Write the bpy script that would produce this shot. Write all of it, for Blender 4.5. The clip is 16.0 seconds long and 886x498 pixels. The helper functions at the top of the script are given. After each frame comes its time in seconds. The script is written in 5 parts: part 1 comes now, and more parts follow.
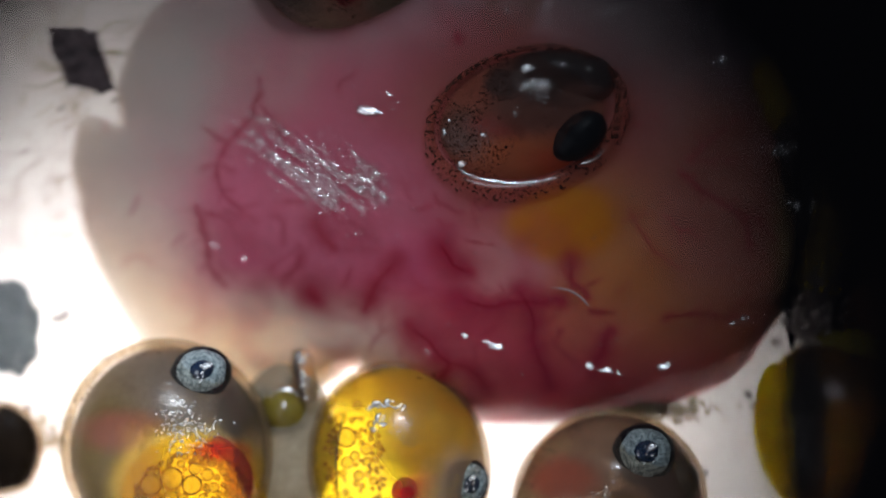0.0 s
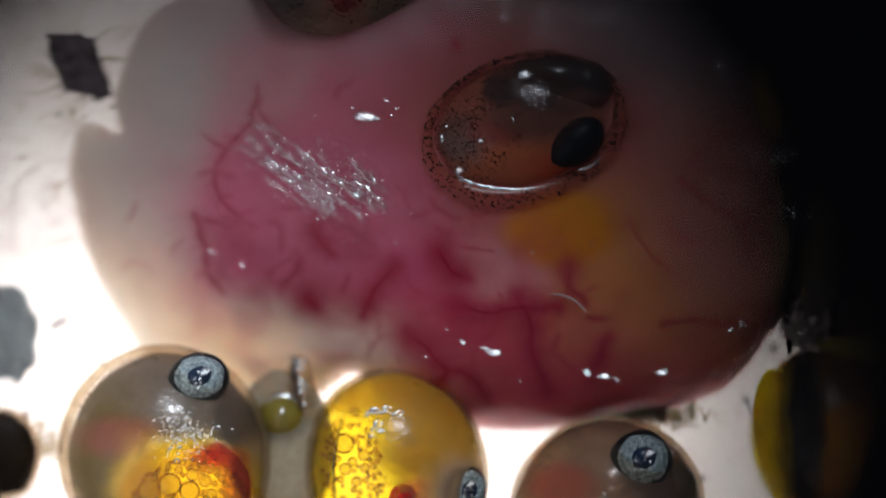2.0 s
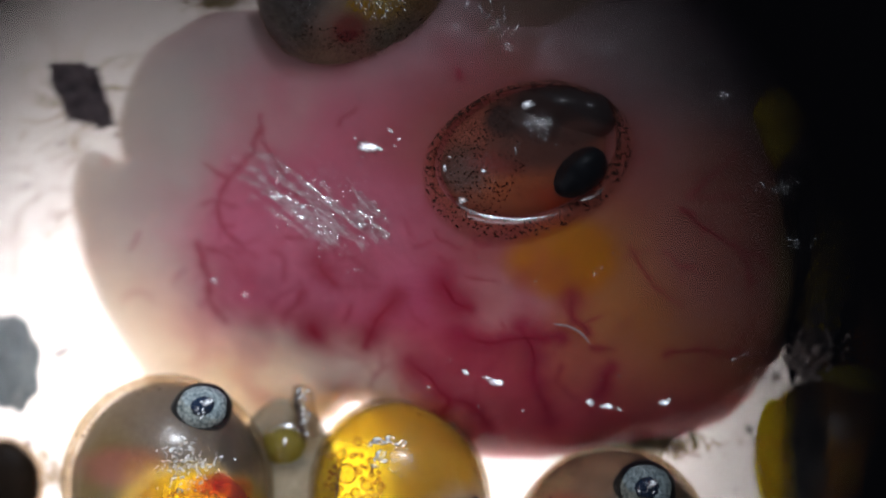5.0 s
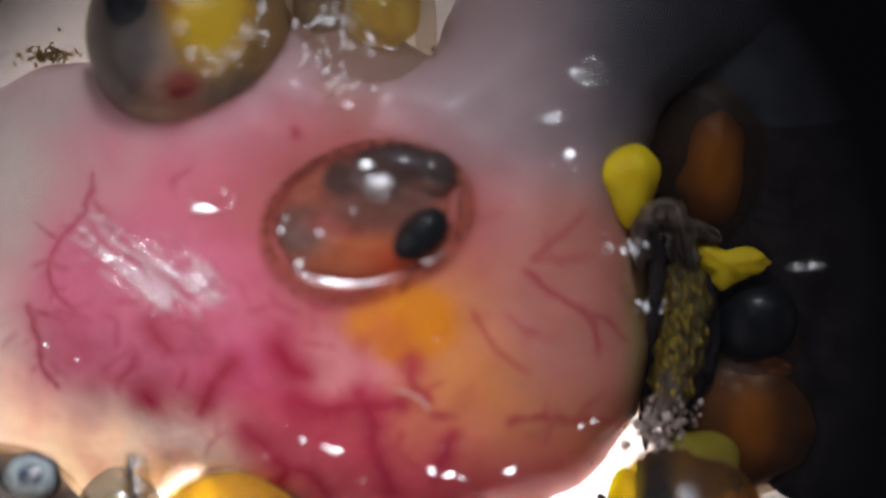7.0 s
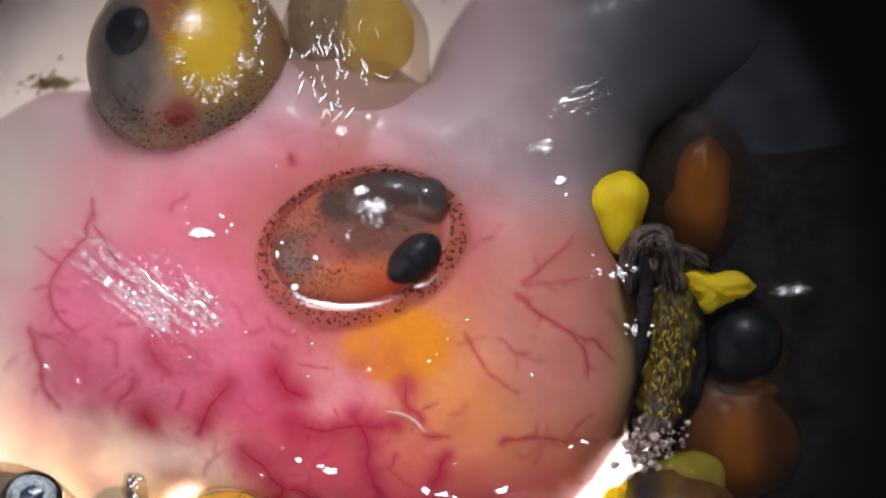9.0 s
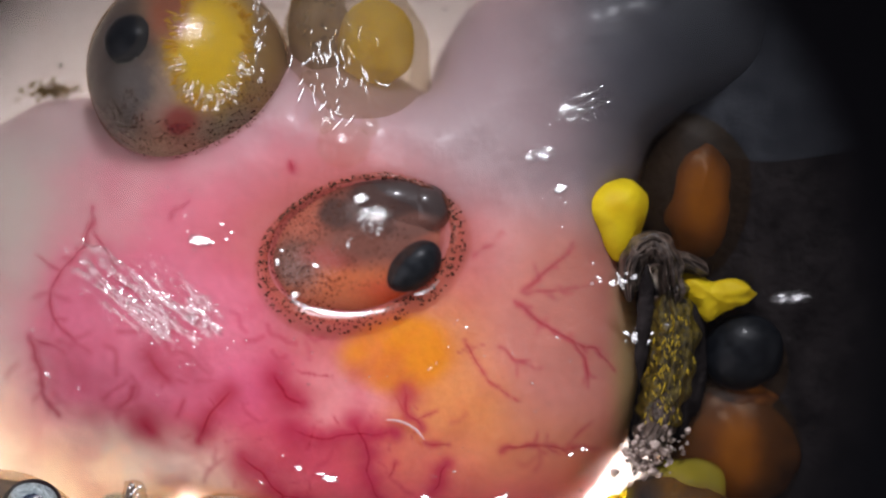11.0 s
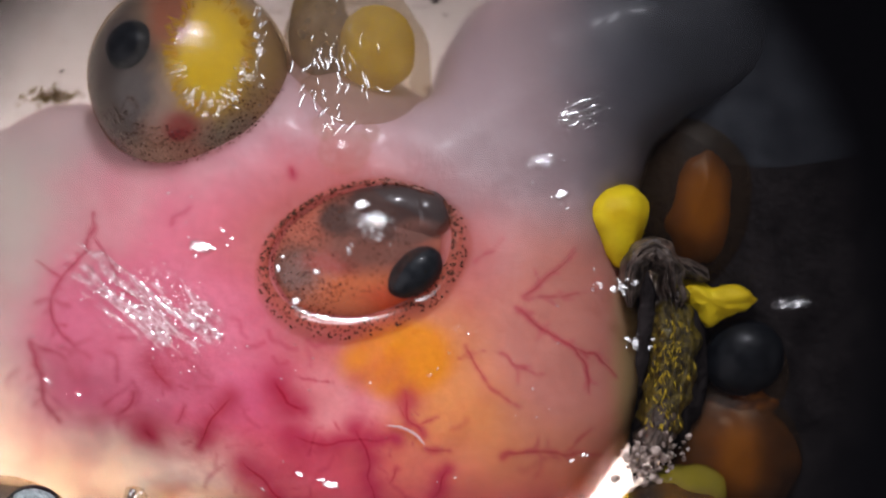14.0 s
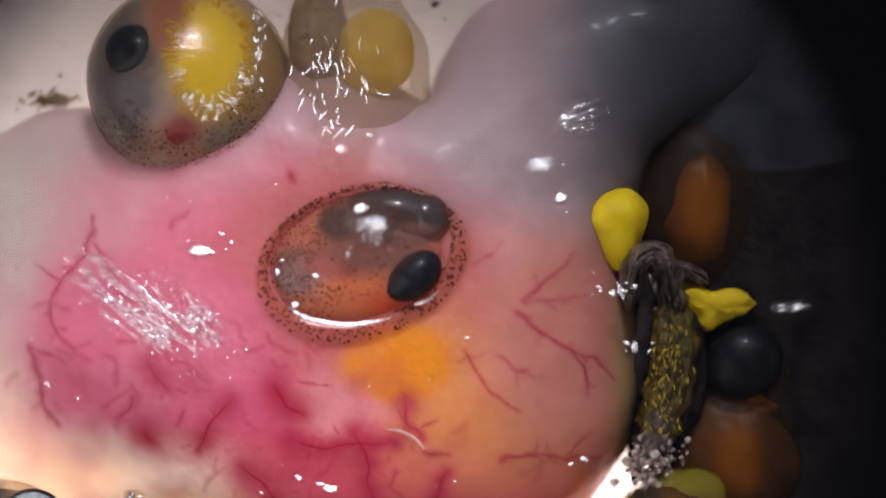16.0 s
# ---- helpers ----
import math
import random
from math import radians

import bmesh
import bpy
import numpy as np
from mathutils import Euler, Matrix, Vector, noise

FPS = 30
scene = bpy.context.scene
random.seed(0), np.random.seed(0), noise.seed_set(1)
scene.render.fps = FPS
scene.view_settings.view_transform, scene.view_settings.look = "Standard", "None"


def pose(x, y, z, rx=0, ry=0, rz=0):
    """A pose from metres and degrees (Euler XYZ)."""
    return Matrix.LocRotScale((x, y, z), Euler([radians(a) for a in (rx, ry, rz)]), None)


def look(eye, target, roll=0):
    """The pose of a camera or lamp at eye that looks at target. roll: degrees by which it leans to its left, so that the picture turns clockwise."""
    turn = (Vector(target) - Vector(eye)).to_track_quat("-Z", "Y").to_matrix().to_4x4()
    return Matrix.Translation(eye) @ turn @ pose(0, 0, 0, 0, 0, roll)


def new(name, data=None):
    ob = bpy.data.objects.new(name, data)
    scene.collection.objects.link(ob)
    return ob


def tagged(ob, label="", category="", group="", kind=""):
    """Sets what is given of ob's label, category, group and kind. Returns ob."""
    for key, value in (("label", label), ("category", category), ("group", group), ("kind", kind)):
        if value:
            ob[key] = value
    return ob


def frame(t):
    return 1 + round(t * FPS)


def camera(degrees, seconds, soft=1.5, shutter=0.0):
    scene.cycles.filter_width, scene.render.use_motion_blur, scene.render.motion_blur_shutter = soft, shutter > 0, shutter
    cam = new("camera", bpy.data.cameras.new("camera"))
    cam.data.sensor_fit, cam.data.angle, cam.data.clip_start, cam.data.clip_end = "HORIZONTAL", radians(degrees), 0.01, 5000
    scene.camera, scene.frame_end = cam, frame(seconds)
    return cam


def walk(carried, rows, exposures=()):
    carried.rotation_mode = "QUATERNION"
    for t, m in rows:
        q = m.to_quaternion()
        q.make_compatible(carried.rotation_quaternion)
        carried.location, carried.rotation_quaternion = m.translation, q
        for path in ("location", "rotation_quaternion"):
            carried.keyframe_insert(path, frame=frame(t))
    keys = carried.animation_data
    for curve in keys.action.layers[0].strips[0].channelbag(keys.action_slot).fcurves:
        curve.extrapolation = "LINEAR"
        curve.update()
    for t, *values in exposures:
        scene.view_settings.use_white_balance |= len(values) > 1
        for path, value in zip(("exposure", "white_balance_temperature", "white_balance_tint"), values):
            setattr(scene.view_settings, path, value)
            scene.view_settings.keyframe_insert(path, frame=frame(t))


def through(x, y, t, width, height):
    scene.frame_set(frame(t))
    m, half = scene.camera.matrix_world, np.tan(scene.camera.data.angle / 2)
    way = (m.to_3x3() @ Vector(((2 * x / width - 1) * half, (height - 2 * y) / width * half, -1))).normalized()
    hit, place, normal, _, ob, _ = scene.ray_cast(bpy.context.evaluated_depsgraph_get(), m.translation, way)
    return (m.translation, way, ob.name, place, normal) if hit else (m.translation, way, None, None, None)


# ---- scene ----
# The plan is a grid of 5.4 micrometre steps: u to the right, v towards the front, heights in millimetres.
U, MM = 5.4e-6, 1e-3
EYE_HEIGHT = 61.5


def at(u, v, z=0.0):
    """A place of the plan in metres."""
    return Vector(((u - 784) * U, (441 - v) * U, z * MM))


def over(u, v, z):
    """A pose that looks straight down from over a place of the plan."""
    return Matrix.Translation(at(u, v, z))


cam = camera(8.0, 16.0, soft=2.0)
cam.data.dof.use_dof = True
cam.data.dof.focus_distance = 0.0603
cam.data.dof.aperture_fstop = 66.0
cam.data.dof.aperture_blades = 0

# seconds, the plan's place under the eye, the lift above EYE_HEIGHT
PATH = [
    (0.0, 491, 658.5, 0.6), (0.5, 491, 645.3, 0.6), (1.0, 491.8, 633.7, 0.6), (1.5, 495.7, 632.1, 0.6),
    (2.0, 494.9, 647.6, 0.6), (2.5, 496.4, 662.3, 0.6), (3.0, 498.7, 693.3, 0.6), (3.5, 497.2, 660.0, 0.6),
    (3.7, 494.1, 642.2, 0.6), (4.7, 490, 604, 0.6), (5.8, 489.4, 574.4, 0.6), (6.0, 513, 581.4, 0.6), (6.2, 582, 596, 0.6),
    (6.4, 655, 608.5, 0.6), (6.5, 664, 608.5, 0.6), (6.7, 661, 605.5, 0.3), (6.8, 679, 587, -0.2), (6.9, 733, 535, -0.8),
    (7.0, 772.5, 482.5, -1.1), (7.1, 778, 470, -0.9), (7.3, 783, 460, -0.35), (7.5, 783.6, 456.3, 0.0), (8.0, 787.1, 454.7, 0.0), (8.5, 787.1, 451.7, 0.0),
    (9.0, 784, 441, 0.0), (10.2, 784, 431, 0.0), (11.5, 784, 424.1, 0.0), (12.0, 784, 421.4, 0.0), (12.5, 783.6, 421.1, 0.0),
    (13.0, 783.3, 419.6, 0.0), (13.5, 784, 416.5, 0.0), (14.0, 782.5, 416.8, 0.0), (14.5, 780.9, 411.9, 0.0),
    (15.0, 782.5, 407.3, 0.0), (15.5, 782.5, 405.8, 0.0), (16.0, 784, 410.3, 0.0)]
# stops by which the clip's camera opens up once the bright stage leaves the view
EXPOSURE = [(0.0, -0.15, 5850, 7), (1.0, 0.02, 5850, 7), (1.5, -0.2, 5900, 7), (2.5, -0.2, 5850, 7), (3.0, 0.06, 5750, 8), (3.5, 0.15, 5800, 8), (5.8, -0.16, 5950, 12), (6.5, 0.08, 6200, 15),
            (7.0, 0.54, 6300, 14), (8.0, 0.92, 6350, 15), (8.5, 1.01, 6350, 15), (9.2, 0.94, 6350, 15), (11.5, 0.95, 6400, 16), (13.5, 0.93, 6400, 16), (15.0, 0.79, 6400, 18), (16.0, 0.81, 6400, 18)]
walk(cam, [(t, over(u, v, EYE_HEIGHT + lift)) for t, u, v, lift in PATH], EXPOSURE)

# ---- light: a dim room, a lamp under the stage, a bar lamp behind it and an unseen broad fill lamp ----
world = bpy.data.worlds.new("room")
scene.world = world
world.use_nodes = True
world.node_tree.nodes["Background"].inputs[0].default_value = (1.0, 0.965, 0.95, 1)
world.node_tree.nodes["Background"].inputs[1].default_value = 0.22


def area_lamp(name, eye, target, watts, size, size_y, color):
    data = bpy.data.lights.new(name, "AREA")
    data.shape, data.size, data.size_y = "RECTANGLE", size * MM, size_y * MM
    data.energy, data.color = watts, color
    ob = new(name, data)
    ob.matrix_world = look(Vector(eye) * MM, Vector(target) * MM)
    return ob


bar_lamp = area_lamp("bar_lamp", (2, 46, 41), (-1.5, -1.5, 1), 0.021, 8, 3.6, (0.93, 0.96, 1.0))
# broad unseen fill added at the left front to even out the light
fill_lamp = area_lamp("fill_lamp", (-40, -18, 34), (-2.0, -1.5, 1), 0.0102, 72, 72, (1.0, 0.935, 0.975))
fill_lamp.data.shape = "DISK"
stage_lamp = area_lamp("stage_lamp", (-2.5, -2.6, -2.6), (-2.5, -2.6, 0), 0.0019, 9.2, 3.9, (1.0, 0.96, 0.90))

# ---- materials ----
def tree(name):
    m = bpy.data.materials.new(name)
    m.use_nodes = True
    nt = m.node_tree
    nt.nodes.clear()
    return m, nt


def node(nt, kind, **inputs):
    n = nt.nodes.new(kind)
    for key, value in inputs.items():
        n.inputs[key.replace("_", " ")].default_value = value
    return n


def link(nt, a, out, b, inp):
    nt.links.new(a.outputs[out], b.inputs[inp])


def finish(nt, shader, out=0):
    o = nt.nodes.new("ShaderNodeOutputMaterial")
    link(nt, shader, out, o, 0)


def grain(nt, size, detail=3.0, rough=0.55, distort=0.0):
    """Noise whose lumps are about size millimetres."""
    c = nt.nodes.new("ShaderNodeTexCoord")
    n = node(nt, "ShaderNodeTexNoise", Scale=1000.0 / size, Detail=detail, Roughness=rough, Distortion=distort)
    link(nt, c, "Object", n, "Vector")
    return n


def ramp(nt, source, out, stops):
    r = nt.nodes.new("ShaderNodeValToRGB")
    el = r.color_ramp.elements
    while len(el) < len(stops):
        el.new(0.5)
    for e, (p, c) in zip(el, stops):
        e.position, e.color = p, (*c, 1)
    link(nt, source, out, r, 0)
    return r


def relief(nt, size, depth, detail=3.0):
    """Bumps of about size and depth millimetres."""
    n = grain(nt, size, detail)
    b = node(nt, "ShaderNodeBump", Strength=1.0, Distance=depth * MM)
    link(nt, n, 0, b, "Height")
    return b


def tissue(name, dark, light, size=0.25, rough=0.35, through=0.0, bump=0.01, fine=0.06, coat=0.0, see=0.0, gloss=0.5, tint=None):
    """A moist body: two tones at two scales, some light passing through (through), part clear (see)."""
    m, nt = tree(name)
    n = grain(nt, size)
    r = ramp(nt, n, 0, [(0.32, dark), (0.68, light)])
    n2 = grain(nt, size * 0.18, 4)
    mix = nt.nodes.new("ShaderNodeMixRGB")
    mix.blend_type = "MULTIPLY"
    mix.inputs[0].default_value = 0.5
    r2 = ramp(nt, n2, 0, [(0.3, (0.62, 0.62, 0.62)), (0.7, (1.0, 1.0, 1.0))])
    link(nt, r, 0, mix, 1)
    link(nt, r2, 0, mix, 2)
    p = node(nt, "ShaderNodeBsdfPrincipled", Roughness=rough, IOR=1.36)
    p.inputs["Coat Weight"].default_value = coat
    p.inputs["Specular IOR Level"].default_value = gloss
    p.inputs["Coat Roughness"].default_value = 0.06
    link(nt, mix, 0, p, "Base Color")
    b = relief(nt, fine, bump)
    link(nt, b, 0, p, "Normal")
    last = p
    if through:
        t = nt.nodes.new("ShaderNodeBsdfTranslucent")
        link(nt, mix, 0, t, 0)
        s = node(nt, "ShaderNodeMixShader", Fac=through)
        link(nt, p, 0, s, 1)
        link(nt, t, 0, s, 2)
        last = s
    if see:
        t = nt.nodes.new("ShaderNodeBsdfTransparent")
        t.inputs[0].default_value = (*(tint or light), 1)
        s = node(nt, "ShaderNodeMixShader", Fac=see)
        link(nt, last, 0, s, 1)
        link(nt, t, 0, s, 2)
        last = s
    finish(nt, last)
    return m


def film_of_water(name, tint, clear=0.85, rough=0.06, bump=0.004, fine=0.12, milk=(0.6, 0.55, 0.5), ior=1.38, cover=""):
    """A clear wet skin: mostly see-through, a little milk, a gloss; it thins out where the named layer of the mesh falls to 0."""
    m, nt = tree(name)
    t = nt.nodes.new("ShaderNodeBsdfTransparent")
    n = grain(nt, 0.3)
    r = ramp(nt, n, 0, [(0.3, tuple(c * 0.97 for c in tint)), (0.7, tint)])
    link(nt, r, 0, t, 0)
    d = node(nt, "ShaderNodeBsdfPrincipled", Roughness=rough, IOR=1.38)
    d.inputs["Base Color"].default_value = (*milk, 1)
    b = relief(nt, fine, bump)
    link(nt, b, 0, d, "Normal")
    s = node(nt, "ShaderNodeMixShader", Fac=clear)
    link(nt, d, 0, s, 1)
    link(nt, t, 0, s, 2)
    g = node(nt, "ShaderNodeBsdfGlossy", Roughness=rough)
    link(nt, b, 0, g, "Normal")
    lw = node(nt, "ShaderNodeLayerWeight", Blend=0.5)
    cube = nt.nodes.new("ShaderNodeMath")
    cube.operation = "POWER"
    cube.inputs[1].default_value = 4.0
    link(nt, lw, "Facing", cube, 0)
    f = nt.nodes.new("ShaderNodeMath")
    f.operation = "MULTIPLY_ADD"
    f.inputs[1].default_value = 0.25
    f.inputs[2].default_value = ((ior - 1) / (ior + 1)) ** 2
    link(nt, cube, 0, f, 0)
    s2 = nt.nodes.new("ShaderNodeMixShader")
    link(nt, f, 0, s2, 0)
    link(nt, s, 0, s2, 1)
    link(nt, g, 0, s2, 2)
    if cover:
        att = nt.nodes.new("ShaderNodeAttribute")
        att.attribute_name = cover
        bare = nt.nodes.new("ShaderNodeBsdfTransparent")
        s3 = nt.nodes.new("ShaderNodeMixShader")
        link(nt, att, "Fac", s3, 0)
        link(nt, bare, 0, s3, 1)
        link(nt, s2, 0, s3, 2)
        s2 = s3
    finish(nt, s2)
    return m


def patch(nt, place, u, v, ru, rv, soft, noise_node):
    """How far a spot lies inside an uneven oval of the plan: 1 inside, 0 outside."""
    c = at(u, v)
    sub = nt.nodes.new("ShaderNodeVectorMath")
    sub.operation = "SUBTRACT"
    sub.inputs[1].default_value = c
    link(nt, place, "Object", sub, 0)
    mul = nt.nodes.new("ShaderNodeVectorMath")
    mul.operation = "MULTIPLY"
    mul.inputs[1].default_value = (1 / (ru * U), 1 / (rv * U), 0)
    link(nt, sub, 0, mul, 0)
    ln = nt.nodes.new("ShaderNodeVectorMath")
    ln.operation = "LENGTH"
    link(nt, mul, 0, ln, 0)
    add = nt.nodes.new("ShaderNodeMath")
    add.operation = "MULTIPLY_ADD"
    add.inputs[1].default_value = 0.7
    link(nt, noise_node, 0, add, 0)
    link(nt, ln, "Value", add, 2)
    mr = nt.nodes.new("ShaderNodeMapRange")
    mr.interpolation_type = "SMOOTHSTEP"
    mr.inputs["From Min"].default_value = 1.35 + soft
    mr.inputs["From Max"].default_value = 1.35 - soft
    link(nt, add, 0, mr, 0)
    return mr


def flesh_material():
    """Ovary tissue: grey cream, pink where blood runs, orange over the yolk; some shade and backlight tinted in."""
    m, nt = tree("ovary_flesh")
    place = nt.nodes.new("ShaderNodeTexCoord")
    n = grain(nt, 1.1, 4)
    base = ramp(nt, grain(nt, 0.5), 0, [(0.3, (0.58, 0.40, 0.38)), (0.7, (0.69, 0.50, 0.47))])
    last, out = base, 0
    for u, v, ru, rv, soft, color in [
            # grey back darkened and cream lower left lightened for how the light falls
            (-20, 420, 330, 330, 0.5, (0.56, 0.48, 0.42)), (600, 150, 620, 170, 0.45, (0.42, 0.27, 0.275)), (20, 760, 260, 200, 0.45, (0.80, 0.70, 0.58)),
            (470, 560, 440, 330, 0.40, (0.62, 0.16, 0.225)), (760, 770, 430, 260, 0.40, (0.62, 0.115, 0.13)),
            (430, 690, 300, 165, 0.45, (0.55, 0.07, 0.16)), (250, 600, 200, 150, 0.45, (0.60, 0.135, 0.222)),
            (650, 440, 245, 190, 0.50, (0.50, 0.145, 0.13)), (600, 830, 330, 120, 0.45, (0.55, 0.065, 0.10)),
            (890, 690, 245, 160, 0.55, (0.60, 0.205, 0.095)), (850, 655, 150, 105, 0.5, (0.62, 0.235, 0.075)), (590, 690, 95, 55, 0.6, (0.64, 0.23, 0.235)), (704, 612, 92, 66, 0.28, (0.66, 0.225, 0.006)),
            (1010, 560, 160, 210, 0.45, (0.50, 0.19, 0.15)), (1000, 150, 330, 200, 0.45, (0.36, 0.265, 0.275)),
            # first two ovals: shade painted into the lobe at the right back
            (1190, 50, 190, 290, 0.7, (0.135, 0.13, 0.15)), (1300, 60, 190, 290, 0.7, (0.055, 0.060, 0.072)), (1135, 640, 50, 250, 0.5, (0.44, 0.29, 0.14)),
            # first oval: backlight glow put into the cream of the lower left edge
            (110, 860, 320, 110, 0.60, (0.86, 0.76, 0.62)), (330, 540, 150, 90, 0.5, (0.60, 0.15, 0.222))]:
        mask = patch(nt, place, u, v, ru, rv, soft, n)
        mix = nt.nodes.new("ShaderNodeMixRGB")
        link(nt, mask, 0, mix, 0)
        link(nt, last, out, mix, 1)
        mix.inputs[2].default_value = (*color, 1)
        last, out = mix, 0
    # red mottling where blood gathers
    blood = patch(nt, place, 400, 690, 390, 240, 0.5, n)
    clot = ramp(nt, grain(nt, 0.55, 3, 0.5, 0.3), 0, [(0.44, (0, 0, 0)), (0.78, (0.6, 0.6, 0.6))])
    both = nt.nodes.new("ShaderNodeMath")
    both.operation = "MULTIPLY"
    link(nt, blood, 0, both, 0)
    link(nt, clot, 0, both, 1)
    mix = nt.nodes.new("ShaderNodeMixRGB")
    link(nt, both, 0, mix, 0)
    link(nt, last, out, mix, 1)
    mix.inputs[2].default_value = (0.45, 0.03, 0.08, 1)
    last = mix
    fine = ramp(nt, grain(nt, 0.09, 5), 0, [(0.3, (0.78, 0.74, 0.74)), (0.65, (1, 1, 1))])
    mul = nt.nodes.new("ShaderNodeMixRGB")
    mul.blend_type = "MULTIPLY"
    mul.inputs[0].default_value = 0.45
    link(nt, last, out, mul, 1)
    link(nt, fine, 0, mul, 2)
    # vessels that run under the skin
    att = nt.nodes.new("ShaderNodeAttribute")
    att.attribute_name = "blood"
    vein = nt.nodes.new("ShaderNodeMixRGB")
    link(nt, att, "Fac", vein, 0)
    link(nt, mul, 0, vein, 1)
    vein.inputs[2].default_value = (0.36, 0.012, 0.05, 1)
    mul = vein
    p = node(nt, "ShaderNodeBsdfPrincipled", Roughness=0.46, IOR=1.36)
    p.inputs["Coat Weight"].default_value = 0.05
    p.inputs["Coat Roughness"].default_value = 0.16
    p.inputs["Subsurface Weight"].default_value = 0.75
    p.inputs["Subsurface Radius"].default_value = (1.0, 0.90, 0.84)
    p.inputs["Subsurface Scale"].default_value = 0.60 * MM
    link(nt, mul, 0, p, "Base Color")
    b = relief(nt, 0.08, 0.009, 5)
    link(nt, b, 0, p, "Normal")
    finish(nt, p)
    return m


def zoned(name, dark, light, zones, see=0.0, through=0.35, coat=0.3, tint=0.5):
    """A moist translucent body with soft zones of other colours: (du, dv, ru, rv, soft, colour, clearness) from its thing's base."""
    m, nt = tree(name)
    place = nt.nodes.new("ShaderNodeTexCoord")
    n = grain(nt, 0.35, 4)
    last = ramp(nt, grain(nt, 0.22), 0, [(0.32, dark), (0.68, light)])
    clear = node(nt, "ShaderNodeValue")
    clear.outputs[0].default_value = see
    for du, dv, ru, rv, soft, color, *more in zones:
        mask = patch(nt, place, 784 + du, 441 + dv, ru, rv, soft, n)
        if more:
            step = node(nt, "ShaderNodeMix", B=more[0])
            link(nt, mask, 0, step, "Factor")
            link(nt, clear, 0, step, "A")
            clear = step
        mix = nt.nodes.new("ShaderNodeMixRGB")
        link(nt, mask, 0, mix, 0)
        link(nt, last, 0, mix, 1)
        mix.inputs[2].default_value = (*color, 1)
        last = mix
    fine = ramp(nt, grain(nt, 0.045, 4), 0, [(0.3, (0.62, 0.60, 0.58)), (0.68, (1, 1, 1))])
    mul = nt.nodes.new("ShaderNodeMixRGB")
    mul.blend_type = "MULTIPLY"
    mul.inputs[0].default_value = 0.4
    link(nt, last, 0, mul, 1)
    link(nt, fine, 0, mul, 2)
    p = node(nt, "ShaderNodeBsdfPrincipled", Roughness=0.35, IOR=1.36)
    p.inputs["Coat Weight"].default_value = coat
    p.inputs["Coat Roughness"].default_value = 0.1
    link(nt, mul, 0, p, "Base Color")
    link(nt, relief(nt, 0.06, 0.006), 0, p, "Normal")
    t = nt.nodes.new("ShaderNodeBsdfTranslucent")
    link(nt, mul, 0, t, 0)
    s = node(nt, "ShaderNodeMixShader", Fac=through)
    link(nt, p, 0, s, 1)
    link(nt, t, 0, s, 2)
    if see:
        c = nt.nodes.new("ShaderNodeBsdfTransparent")
        g = node(nt, "ShaderNodeGamma", Gamma=tint)
        link(nt, last, 0, g, 0)
        link(nt, g, 0, c, 0)
        s2 = nt.nodes.new("ShaderNodeMixShader")
        link(nt, clear, 0, s2, 0)
        link(nt, s, 0, s2, 1)
        link(nt, c, 0, s2, 2)
        s = s2
    finish(nt, s)
    return m


def stage_material():
    """Frosted plate, lit from below, with scratches and stains."""
    m, nt = tree("frosted_stage")
    r = ramp(nt, grain(nt, 0.7, 6, 0.6, 1.5), 0, [(0.26, (0.66, 0.58, 0.55)), (0.44, (0.86, 0.81, 0.78)), (0.75, (0.93, 0.90, 0.88))])
    c = nt.nodes.new("ShaderNodeTexCoord")
    mp = node(nt, "ShaderNodeMapping")
    mp.inputs["Rotation"].default_value = (0, 0, radians(24))
    mp.inputs["Scale"].default_value = (1.0, 5.0, 1.0)
    link(nt, c, "Object", mp, 0)
    w = node(nt, "ShaderNodeTexNoise", Scale=5200.0, Detail=6.0, Roughness=0.75)
    link(nt, mp, 0, w, "Vector")
    s = ramp(nt, w, 0, [(0.34, (0.45, 0.41, 0.40)), (0.46, (1, 1, 1))])
    mul = nt.nodes.new("ShaderNodeMixRGB")
    mul.blend_type = "MULTIPLY"
    mul.inputs[0].default_value = 0.5
    link(nt, r, 0, mul, 1)
    link(nt, s, 0, mul, 2)
    p = node(nt, "ShaderNodeBsdfPrincipled", Roughness=0.4)
    dull = nt.nodes.new("ShaderNodeMixRGB")
    dull.blend_type = "MULTIPLY"
    dull.inputs[0].default_value = 1.0
    dull.inputs[2].default_value = (0.40, 0.32, 0.31, 1)
    link(nt, mul, 0, dull, 1)
    link(nt, dull, 0, p, "Base Color")
    link(nt, relief(nt, 0.15, 0.01), 0, p, "Normal")
    t = nt.nodes.new("ShaderNodeBsdfTranslucent")
    link(nt, mul, 0, t, 0)
    x = node(nt, "ShaderNodeMixShader", Fac=0.6)
    link(nt, p, 0, x, 1)
    link(nt, t, 0, x, 2)
    finish(nt, x)
    return m


FLESH = flesh_material()
STAGE = stage_material()
BLACK_METAL = tissue("black_anodised_metal", (0.003, 0.003, 0.004), (0.005, 0.005, 0.006), 2.0, 0.9, gloss=0.0)
BLOOD = tissue("blood_vessel_red", (0.40, 0.02, 0.06), (0.52, 0.05, 0.10), 0.06, 0.5, bump=0.003, gloss=0.1, see=0.86, tint=(0.90, 0.62, 0.66))
HEART = tissue("red_heart", (0.55, 0.015, 0.02), (0.70, 0.04, 0.04), 0.06, 0.35, 0.45, 0.003, gloss=0.4, see=0.45, tint=(0.95, 0.16, 0.14))
MEMBRANE = film_of_water("clear_egg_membrane", (0.98, 0.955, 0.91), 0.975, 0.12, 0.010, 0.06)
